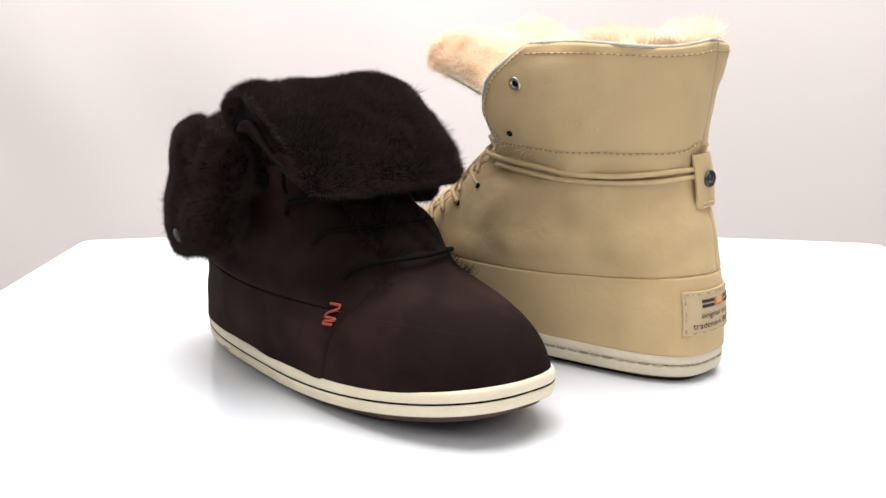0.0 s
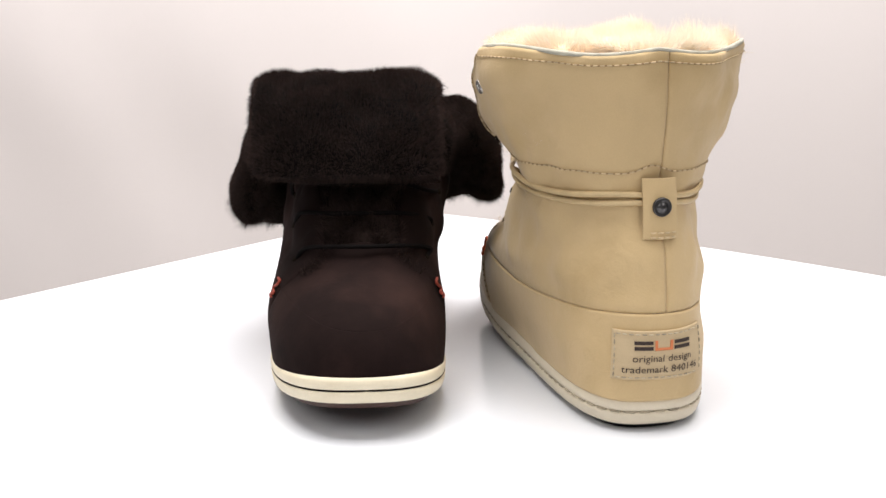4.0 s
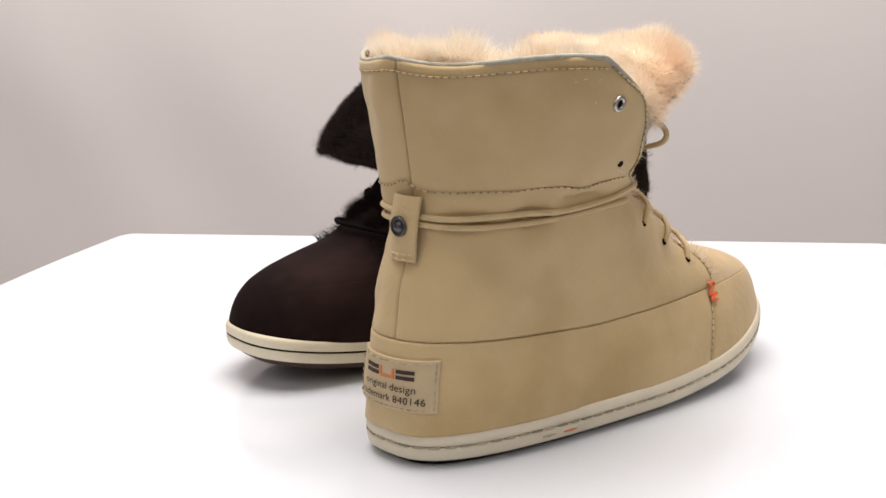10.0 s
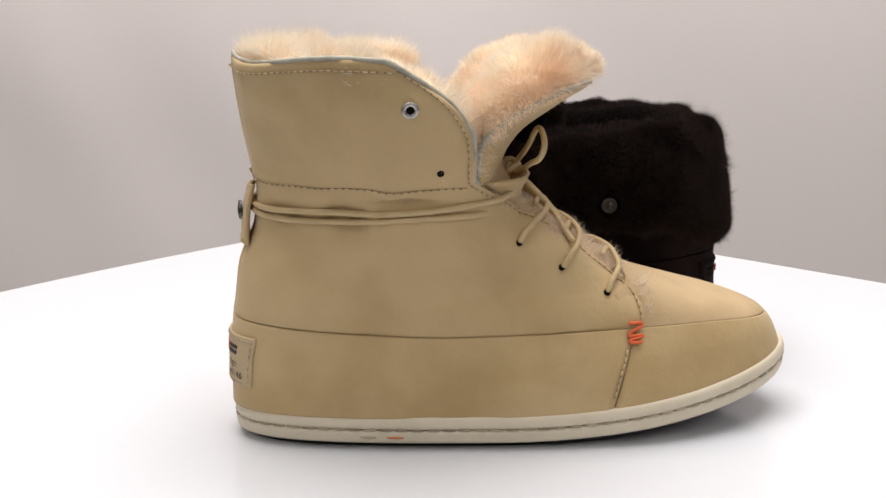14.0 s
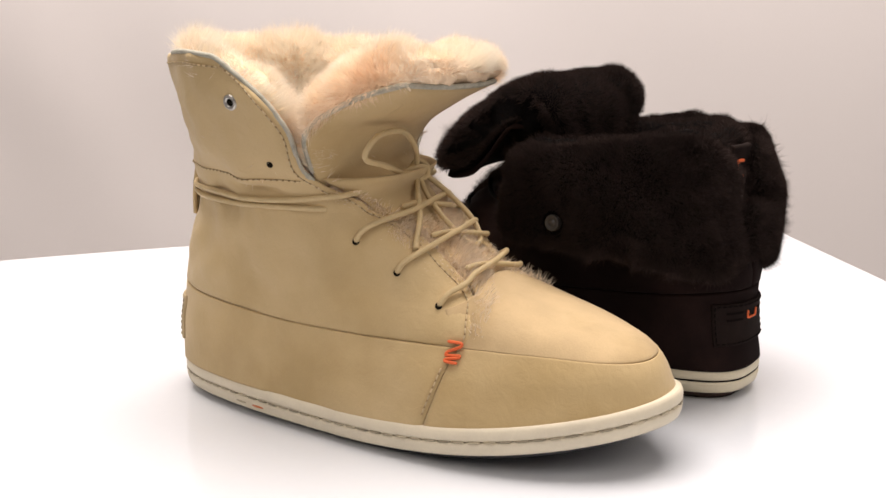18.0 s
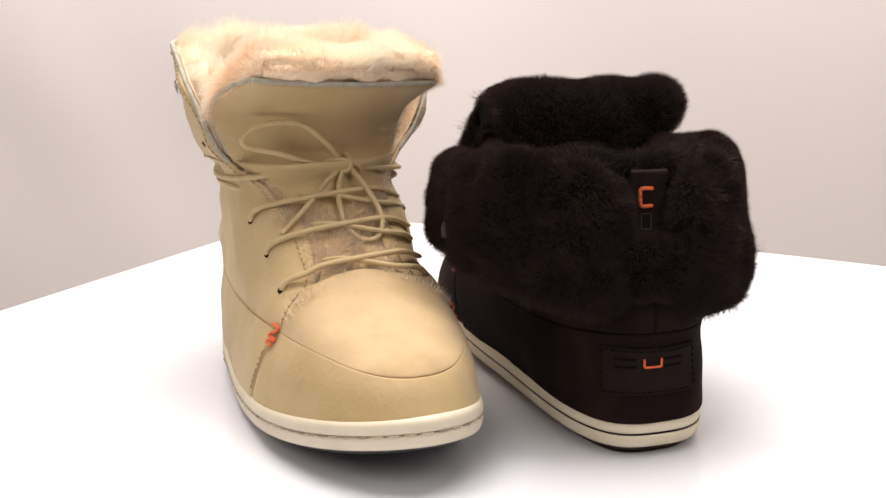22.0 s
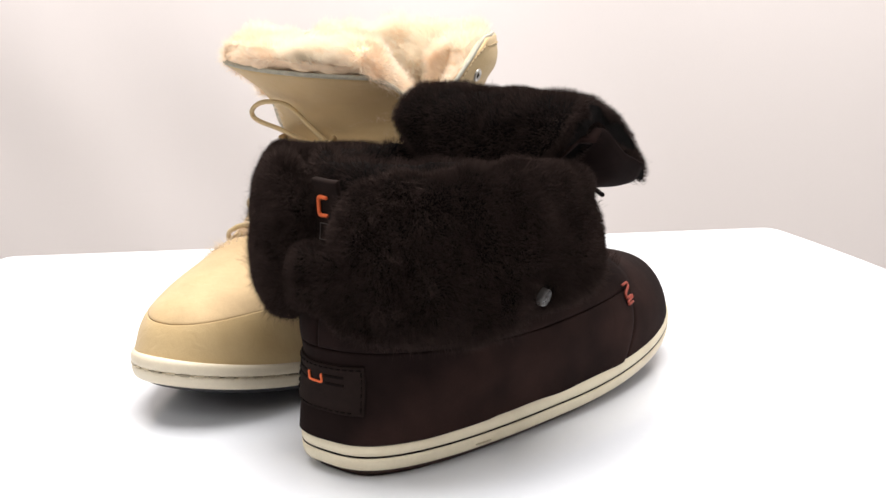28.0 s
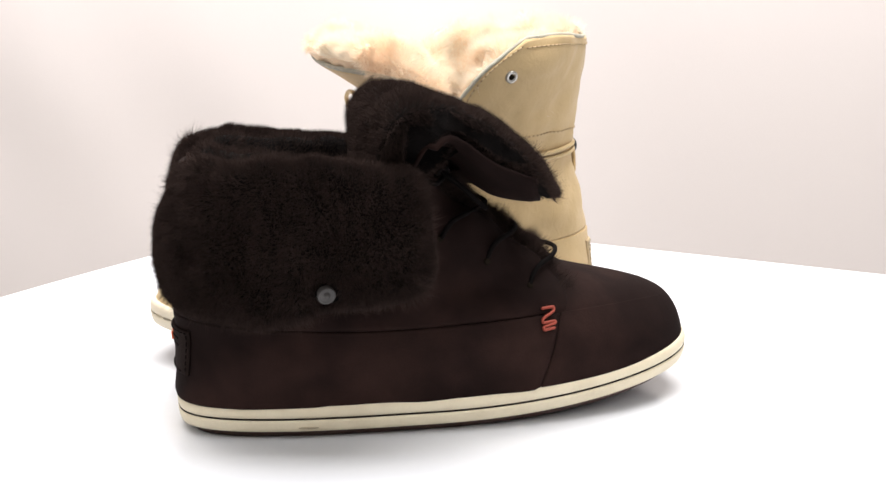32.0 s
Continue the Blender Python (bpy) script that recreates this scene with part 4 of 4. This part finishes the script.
    part("printed_mark", mesh_of("printed_mark", *heel_bars(at, [(0.7, 1.9, 37.4, 42.2), (-6.5, -5.3, 37.4, 42.2), (-5.3, 0.7, 37.4, 38.6)], top), M_INK_ORANGE, False), label, "orange printed bracket")
    for words, z in (("original design", 0.0318), ("trademark 840146", 0.0263)):
        for V, F in heel_words(at, words, 0.0050, -0.0023, z, top + 0.0003):
            part("printed_word", mesh_of("printed_word", V, F, M_INK, False), label, kind="stuff")
    # tiny mark on the sole's sidewall
    P, Nn = sole_stitch_line(at, length, 2.0, 2.4)
    for i0, i1, m in ((96, 100, M_INK_ORANGE), (101, 105, M_THREAD_SOLE)):
        part("sidewall_mark", mesh_of("sidewall_mark", *tube(P[i0:i1], 0.00055, 6), m), boot)
    return boot


def brown_boot():
    length = 271.5
    at, f_of = boot_tables(length)
    edge = edge_u(False)
    boot = tagged(new("ankle_boot"), "dark brown suede ankle boot with fluffy fur cuff folded down", "boot", "boots on the turntable")
    build_upper(boot, at, f_of, length, edge, 121, M_SUEDE, M_SUEDE, M_THREAD_DARK, 7.0)
    build_sole(boot, at, length, M_CREAM, "cream rubber sidewall", M_GUM, M_THREAD_DARK, 0, -0.4, 13.0)
    # fur lining inside the shaft, and its floor
    f = np.linspace(-1, 1, 60)
    G = np.array([at(np.full(60, z), f * float(f_of(z, min(122, edge(z) - 5)))) for z in np.linspace(60, 124, 14)])
    G = G - grid_normals(G) * 0.0085
    V, F = sheet(G, 0.001)
    part("shaft_lining", mesh_of("shaft_lining", V, F, M_FUR_SHADE_PAD), boot, "dark fur lining")
    kin = float(f_of(118, 108))
    fs = even(at, 128, -kin, kin, 80)
    f_tab = heel_f(at, 128, 0.0045)
    f_wide = abs(heel_f(at, 128, 0.0145) - f_tab)
    V, F = sweep_roll(at, fs, lambda f: 128, lambda f: 100, lambda f: 117 + 19 * min(1, max(0, abs(f - f_tab) / f_wide - 0.35))**0.6 - 5 * min(1, max(0, abs(f) - 0.25) / 0.2), lambda f: -7, lambda f: 7, None, 2.0)
    part("inner_fur_roll", mesh_of("inner_fur_roll", V, F, M_FUR_SHADE_PAD), boot, "dark fur lining")
    part("inner_fur", fur("inner_fur", V, F, 40000, 0.0037, 0.00010, M_FUR, 31, 1.0, (0, 0, 0.1), 0.16, 0.007, stray=0.34, flat=0.0, vary=0.35), boot, "dark brown fur", kind="stuff")
    # the folded cuff, one wing on each flank
    wings = {
        -1: dict(u=110, bot=[(0, 66), (0.1, 61), (0.25, 60), (0.40, 64), (0.55, 71), (0.7, 78)], top=[(0, 122), (0.05, 125.5), (0.12, 130), (0.2, 132.5), (0.4, 132), (0.6, 127), (0.75, 121)],
                 off=[(0, 8), (0.1, 7.5), (0.19, 8), (0.31, 8.5), (0.39, 13), (0.48, 18.5), (0.56, 19.5), (0.7, 17)], flare=[(0, 3.5), (0.3, 4), (0.5, 5.5), (0.7, 5)]),
        1: dict(u=104, bot=[(0, 68), (0.1, 64), (0.2, 68), (0.3, 75), (0.45, 82), (0.7, 86)], top=[(0, 124), (0.1, 128), (0.16, 131), (0.22, 134), (0.3, 136), (0.4, 133), (0.6, 126)],
                off=[(0, 7), (0.1, 8), (0.2, 12), (0.35, 21), (0.5, 22.5), (0.7, 18)], flare=[(0, 3.5), (0.3, 3.5), (0.7, 3)])}
    snaps = {1: ((0.077, 0.0812, 0.0935), (0.1, 1, 0.1)), -1: ((0.067, -0.0725, 0.0755), (0.1, -1, -0.3))}
    for side, w in wings.items():
        k = float(f_of(108, w["u"]))
        k0 = abs(heel_f(at, 105, 3.5 if side < 0 else 14.0))
        fs = even(at, 105, side * k0, side * k, 110)
        fn = {q: spline(w[q]) for q in ("bot", "top", "off", "flare")}
        V, F = sweep_roll(at, fs, lambda f: 105, lambda f: float(fn["bot"](abs(f))), lambda f: float(fn["top"](abs(f))), lambda f: float(fn["off"](abs(f))) + 1.5,
                          lambda f: 7.5 + 3 * min(1, abs(f) / 0.15), lambda f: float(fn["flare"](abs(f))), 4.0 + side, 44, 0.0040, 0.028)
        V = lumps(V, vertex_normals(V, F), 0.0012, 0.010, 2.0 + side)
        # the fur is pressed in round the snap
        snap = np.array(snaps[side][0])
        gap = np.hypot(V[:, 0] - snap[0], V[:, 2] - snap[2])
        deep = max(0.0, (side * (V[gap < 0.006, 1] - snap[1])).max() + 0.0015)
        V[:, 1] -= side * deep * np.exp(-(gap / 0.013)**2) * (side * V[:, 1] > 0.05)
        clear = lambda P: np.linalg.norm(P - snap, axis=1) > 0.0065
        part("cuff_wing", mesh_of("cuff_wing", V, F, M_FUR_SHADE_PAD), boot, "thick folded-down fur cuff")
        part("loose_hairs", fur("loose_hairs", V, F, 26000, 0.0075, 0.00009, M_FUR, 71 + side, 0.9, (0, 0, -0.3), 0.6, 0.004, stray=0.22, keep=lambda P, N: clear(P) & ((N[:, 2] < -0.15) | (P[:, 0] < 0.018) | (np.abs(N[:, 0]) > 0.8))), boot, "dark brown fur", kind="stuff")
        part("cuff_fur", fur("cuff_fur", V, F, 165000, 0.0037, 0.00010, M_FUR, 41 + side, 1.0, (0, 0, -0.1), 0.16, 0.007, stray=0.34, flat=0.0, vary=0.35, keep=lambda P, N: clear(P)), boot, "dark brown fur", kind="stuff")
    # tongue folded over the front
    outer = through_points([(107, 0, 114), (96, 0, 128), (98, 0, 147), (113, 0, 160), (133, 0, 156.5), (158, 0, 143.5), (178, 0, 126), (186, 0, 112)], 26)
    inner = through_points([(182, 0, 109), (174, 0, 107), (161, 0, 109), (149, 0, 117), (138, 0, 129), (128, 0, 137.5), (119, 0, 138), (114, 0, 127)], 22)
    prof = np.vstack([outer, inner])
    middle = through_points([(110, 0, 122), (107, 0, 140), (118, 0, 148), (143, 0, 140), (174, 0, 115)], 34)
    near = np.array([middle[np.argmin(np.linalg.norm(middle - p, axis=1))] for p in prof])

    def shaped(q, x, lift):
        """Rounds the flap's front corners and curls its right edge up, so that the leather underneath shows."""
        q = q.copy()
        q[:, 0] -= np.clip(q[:, 0] - 112, 0, None) * 0.13 * abs(x)**(5 if x < 0 else 4)
        c = min(1.0, max(0.0, (-x - 0.25) / 0.75))
        rise = 1 - math.sqrt(1 - c * c)
        q[:, 2] += lift * rise * (4 + 18 * np.sin(np.pi * np.clip((q[:, 0] - 122) / 62, 0, 1))**0.8) - 2.5 * abs(x)**3
        root = np.where(q[:, 0] < 121, np.clip((q[:, 2] - 122) / 22, 0, 1), 1)
        q[:, 1] = -9 + (51 if x < 0 else 51 + 2 * np.clip((178 - q[:, 0]) / 50, 0, 1)) * x * (0.58 + 0.42 * root)
        return q
    sec = []
    for x in np.linspace(-1, 1, 40):
        e = (1 - abs(x)**7)**0.5
        s = 0.62 + 0.38 * e if x > 0 else 0.90 + 0.10 * e
        q = near + (prof - near) * s
        sec.append(np.vstack([shaped(q[:26], x, 0.12), shaped(q[26:], x, 1.0)]) * 0.001)
    V, F = pad(sec, len(prof))
    soft = np.r_[np.tile(np.r_[np.ones(26), np.full(len(inner), 0.1)], 40), 0, 0][:, None]
    V = V + (lumps(V, vertex_normals(V, F), 0.0024, 0.016, 9.0) - V) * soft
    part("tongue_pad", mesh_of("tongue_pad", V, F, M_FUR_SHADE_PAD), boot, "thick fur tongue folded forward")
    part("tongue_fur", fur("tongue_fur", V, F, 120000, 0.0037, 0.00010, M_FUR, 51, 1.0, (0.1, 0, 0), 0.14, 0.009, stray=0.34, flat=0.0, vary=0.35, keep=lambda P, N: (N[:, 2] > -0.1) | (P[:, 0] < 0.108) | (N[:, 0] > 0.3)), boot, "dark brown fur", kind="stuff")
    part("loose_hairs", fur("loose_hairs", V, F, 22000, 0.0062, 0.00009, M_FUR, 75, 0.9, (0.4, 0, 0), 0.5, 0.004, stray=0.25, keep=lambda P, N: ((N[:, 2] > 0) | (N[:, 0] > 0.4)) & ((P[:, 0] > 0.168) | (N[:, 1] > 0.75))), boot, "dark brown fur", kind="stuff")
    line = inner[1:][::-1]
    down = np.gradient(line, axis=0)
    down = np.stack([down[:, 2], 0 * down[:, 0], -down[:, 0]], 1)
    line = line + down / np.linalg.norm(down, axis=1, keepdims=True) * 1.6
    G = np.array([shaped(line, x, 1.0) + np.array([0, -2.2 * max(0, -x)**6, 0]) for x in np.r_[-1.03:-0.6:12j, -0.55:1:16j]]).transpose(1, 0, 2) * 0.001
    part("tongue_leather", mesh_of("tongue_leather", *sheet(G, 0.0028, 1), M_SUEDE), boot, "dark suede underside of the tongue")
    tufts(boot, at, f_of, edge, 58, 116, M_FUR, 61, 1600, 0.006)
    G = np.array([at(np.full(41, z), front_f(np.linspace(-1, 1, 41), float(f_of(z, edge(z) + 2)))) for z in np.linspace(74, 121, 20)])
    V, F = sheet(G - grid_normals(G, -1) * 0.002, 0.0018, -1)
    part("lower_tongue_fur", fur("lower_tongue_fur", V, F, 26000, 0.0062, 0.0001, M_FUR, 62, 0.8, (0.1, 0, 0.1), 0.5, 0.005, keep=lambda P, N: N[:, 0] > 0), boot, "dark brown fur", kind="stuff")
    fs = even(at, 75, -0.10, 0.10, 24)
    V, F = sweep_roll(at, fs, lambda f: 75, lambda f: 71, lambda f: 100, lambda f: 3, lambda f: 6.5, None, 6.0, 22, 0.003)
    part("cuff_back", mesh_of("cuff_back", V, F, M_FUR_SHADE_PAD), boot, "thick folded-down fur cuff")
    part("cuff_fur", fur("cuff_fur", V, F, 22000, 0.0037, 0.00010, M_FUR, 63, 1.0, (0, 0, -0.1), 0.16, 0.007, stray=0.34, flat=0.0, vary=0.35), boot, "dark brown fur", kind="stuff")
    # lacing
    holes = [(91, 128), (77, 151), (62, 174)]
    for side in (-1, 1):
        build_holes(boot, at, f_of, holes, side, 7.0)
    cord = 0.00125
    for z, u in holes:
        low = 5.0 if z < 70 else 3.0
        h = surface(at, f_of, z, u, -1, 0.0012)[0]
        e = surface(at, f_of, z, u, 1, 0.0012)[0]
        a = catmull([h, surface(at, f_of, z + 5, u + 2.5, -1, 0.0032)[0], surface(at, f_of, z + 8, u + 7, -1, 0.0036)[0], front_point(at, z + 9, -18, low), front_point(at, z + 9, -2, low + 0.5), front_point(at, z + 8, 20, low), front_point(at, z + 3, 34, 2.6), e], 50)
        part("lace", mesh_of("lace", *tube(a, cord), M_LACE_DARK), boot)
    mm = lambda pts: [np.array(p) * 0.001 for p in pts]
    for name, pts in (("bow_loop", [(129, -40, 123), (122, -44, 130), (116, -46, 131), (117, -48, 124), (124, -47, 119), (130, -41, 121)]),
                      ("lace_end", [(126, -36, 131), (129, -41, 124), (137, -47, 117), (143, -51, 111), (148, -53, 107)]),
                      ("knot", [(126, -42, 122), (128, -44, 126), (132, -40, 124), (130, -34, 118), (134, -22, 114), (138, -8, 112)])):
        part(name, mesh_of(name, *tube(catmull(mm(pts), 40), cord), M_LACE_DARK), boot)
    for side in (-1, 1):
        zigzag(boot, at, f_of, 180 if side < 0 else 188, side, M_RED, 15 + side)
    # snaps on the cuff
    for p, n in snaps.values():
        part("snap_button", mesh_of("snap_button", *disc(p, n, [(0.0043, -0.002), (0.0043, 0.0006), (0.0038, 0.0012), (0.0031, 0.0005), (0.0016, 0.0004), (0.0012, 0.0011), (0.0004, 0.0013)], 24), M_CLEAR), boot, "translucent snap button")
    # pull tab on the heel
    tab = part("pull_tab", mesh_of("pull_tab", *heel_patch(at, -0.0030, 0.0120, 90, 129, 0.0028, 0.0026, 10, 14), M_SUEDE_TAB), boot, "dark leather pull tab")
    P = [on_heel(at, (d + 5.5) * 0.001, zz, 0.0061)[0] for d, zz in [(-2.6, 120.6), (1.6, 120.8), (2.7, 119.7), (2.7, 113.6), (1.6, 112.5), (-2.6, 112.7)]]
    part("orange_bracket", mesh_of("orange_bracket", *tube(through_points(P, 40), 0.0009, 7), M_ORANGE), tab, "orange embroidered bracket")
    P = [on_heel(at, (d + 5.5) * 0.001, zz, 0.0057)[0] for d, zz in [(-1.8, 109), (2.4, 109), (2.4, 102), (-1.8, 102), (-1.8, 109)]]
    part("embroidered_outline", mesh_of("outline", *tube(through_points(P, 40), 0.00025, 6), M_THREAD_TAB), tab)
    label = part("heel_label", mesh_of("heel_label", *heel_patch(at, -0.0195, 0.0270, 25.5, 48, 0.0017, 0.0013, 20, 8), M_SUEDE_TAB), boot, "dark stitched leather label")
    border = [(-21.7, 27), (-21.7, 46.5), (21.7, 46.5), (21.7, 27), (-21.7, 27)]
    pts = [(a[0] + (b[0] - a[0]) * s, a[1] + (b[1] - a[1]) * s) for a, b in zip(border, border[1:]) for s in np.linspace(0, 1, 24, endpoint=False)]
    P, Nn = zip(*[on_heel(at, (d + 3.7) * 0.001, zz, 0.0031) for d, zz in pts])
    part("label_stitching", mesh_of("stitching", *stitches(P, Nn, 0.0032, 0.0022, 0.00035), M_THREAD_DARK), label, kind="stuff")
    P = [on_heel(at, (d + 3.7) * 0.001, zz, 0.0036)[0] for d, zz in [(3.7, 43.3), (3.7, 39.8), (3.0, 39.2), (-3.0, 39.2), (-3.7, 39.8), (-3.7, 43.3)]]
    part("orange_bracket", mesh_of("orange_bracket", *tube(through_points(P, 40), 0.00055, 7), M_ORANGE), label, "orange embroidered bracket")
    part("printed_mark", mesh_of("printed_mark", *heel_bars(at, [(10.5, 19.5, 42.2, 43.2), (10.5, 19.5, 38.6, 39.6), (-10.5, -1.5, 42.2, 43.2), (-10.5, -1.5, 38.6, 39.6)], 0.0031), M_THREAD_DARK, False), label, "dark embossed bars")
    P, Nn = sole_stitch_line(at, length, 2.0, 2.4)
    part("sidewall_mark", mesh_of("sidewall_mark", *tube(P[101:106], 0.0005, 6), M_THREAD_SOLE), boot)
    return boot


# ---- the studio ----
def box(x0, x1, y0, y1, z0, z1, bevel=0.0):
    bm = bmesh.new()
    bmesh.ops.create_cube(bm, size=1)
    for v in bm.verts:
        v.co = Vector(((x0 + x1) / 2 + v.co.x * (x1 - x0), (y0 + y1) / 2 + v.co.y * (y1 - y0), (z0 + z1) / 2 + v.co.z * (z1 - z0)))
    if bevel:
        bmesh.ops.bevel(bm, geom=bm.edges[:], offset=bevel, segments=3, affect="EDGES")
    return bm


def solid(name, bm, mat, label="", category="", kind=""):
    me = bpy.data.meshes.new(name)
    bm.to_mesh(me)
    bm.free()
    me.materials.append(mat)
    return tagged(new(name, me), label, category, kind=kind)


def backdrop():
    """Hanging cloth with a few soft folds."""
    n, m = 90, 70
    V = []
    for i in range(m):
        z = -0.75 + 2.6 * i / (m - 1)
        for j in range(n):
            x = -1.9 + 3.8 * j / (n - 1)
            w = 0.035 * noise.noise(Vector((x * 2.6 + z * 0.8, z * 0.6, 3))) + 0.016 * noise.noise(Vector((x * 6 + z * 3, z * 2.2, 8))) * math.exp(-((x + 0.45) / 0.35)**2 - ((z - 0.1) / 0.3)**2)
            V.append((x, 0.95 + w, z))
    F = grid_faces(m, n)
    ob = new("backdrop", mesh_of("backdrop", V, F, M_CLOTH))
    tagged(ob, "off-white studio backdrop cloth with soft folds", "backdrop", kind="structure")
    so = ob.modifiers.new("thickness", "SOLIDIFY")
    so.thickness = 0.003


def studio():
    backdrop()
    solid("floor", box(-2, 2, -2.6, 1.1, -0.85, -0.75), M_FLOOR, "plain grey floor", "floor", "structure")
    solid("wall_north", box(-2, 2, 1.1, 1.2, -0.85, 2.0), M_WALL, "plain grey wall", "wall", "structure")
    solid("wall_south", box(-2, 2, -2.7, -2.6, -0.85, 2.0), M_WALL, "plain grey wall", "wall", "structure")
    solid("wall_east", box(2, 2.1, -2.7, 1.2, -0.85, 2.0), M_WALL, "plain grey wall", "wall", "structure")
    solid("wall_west", box(-2.1, -2, -2.7, 1.2, -0.85, 2.0), M_WALL, "plain grey wall", "wall", "structure")
    solid("ceiling", box(-2.1, 2.1, -2.7, 1.2, 2.0, 2.1), M_WALL, "plain grey ceiling", "ceiling", "structure")
    stand = tagged(new("turntable_stand"), "plain white pedestal under the turning board", "stand")
    for name, prof in (("foot", [(0.17, 0), (0.17, 0.016), (0.165, 0.02), (0.05, 0.02)]), ("column", [(0.05, 0.02), (0.05, 0.70)]), ("bearing_plate", [(0.05, 0.70), (0.16, 0.70), (0.16, 0.732)])):
        part(name, mesh_of(name, *disc((0, 0, -0.75), (0, 0, 1), prof, 40), M_WALL, False), stand)


def turning_top():
    """A square board; two of its edges bow out and its corners are rounded."""
    hx, hy, bow, r = 0.337, 0.327, 0.034, 0.010
    edge = lambda x: hy + bow * (1 - (x / hx)**2)
    ring = [(hx, y) for y in np.linspace(-hy + r, hy - r, 9)]
    ring += [(hx - r + r * math.cos(a), hy - r + r * math.sin(a)) for a in np.linspace(0.2, math.pi / 2 - 0.2, 6)]
    ring += [(x, edge(x)) for x in np.linspace(hx - r, -hx + r, 41)]
    ring += [(-hx + r + r * math.cos(a), hy - r + r * math.sin(a)) for a in np.linspace(math.pi / 2 + 0.2, math.pi - 0.2, 6)]
    ring += [(-hx, y) for y in np.linspace(hy - r, -hy + r, 9)]
    ring += [(-hx + r + r * math.cos(a), -hy + r + r * math.sin(a)) for a in np.linspace(math.pi + 0.2, 1.5 * math.pi - 0.2, 6)]
    ring += [(x, -edge(x)) for x in np.linspace(-hx + r, hx - r, 41)]
    ring += [(hx - r + r * math.cos(a), -hy + r + r * math.sin(a)) for a in np.linspace(1.5 * math.pi + 0.2, 2 * math.pi - 0.2, 6)]
    bm = bmesh.new()
    top = bm.faces.new([bm.verts.new((x, y, 0.0)) for x, y in ring])
    low = bmesh.ops.extrude_face_region(bm, geom=[top])
    bmesh.ops.translate(bm, vec=(0, 0, -0.018), verts=[v for v in low["geom"] if isinstance(v, bmesh.types.BMVert)])
    bmesh.ops.recalc_face_normals(bm, faces=bm.faces[:])
    edges = [e for e in bm.edges if abs(e.verts[0].co.z - e.verts[1].co.z) < 1e-6]
    bmesh.ops.bevel(bm, geom=edges, offset=0.0012, segments=2, affect="EDGES")
    return solid("display_board", bm, M_TABLE, "square glossy white board turning on its stand", "display board")


def turn(thing, x, y, z, heading):
    rows = []
    for i in range(65):
        t = i * 0.5
        a = -radians(RATE * t)
        rows.append((t, pose(x * math.cos(a) - y * math.sin(a), x * math.sin(a) + y * math.cos(a), z, 0, 0, heading - RATE * t)))
    walk(thing, rows)


studio()
board = turning_top()
beige = beige_boot()
brown = brown_boot()


def motions():
    turn(board, -0.0041, -0.0008, 0, -3.5)
    turn(beige, 0.2168 * SCALE, -0.0407 * SCALE, 0.005, 137.08)
    turn(brown, -0.2155 * SCALE, 0.1334 * SCALE, 0.005, -49.33)


motions()
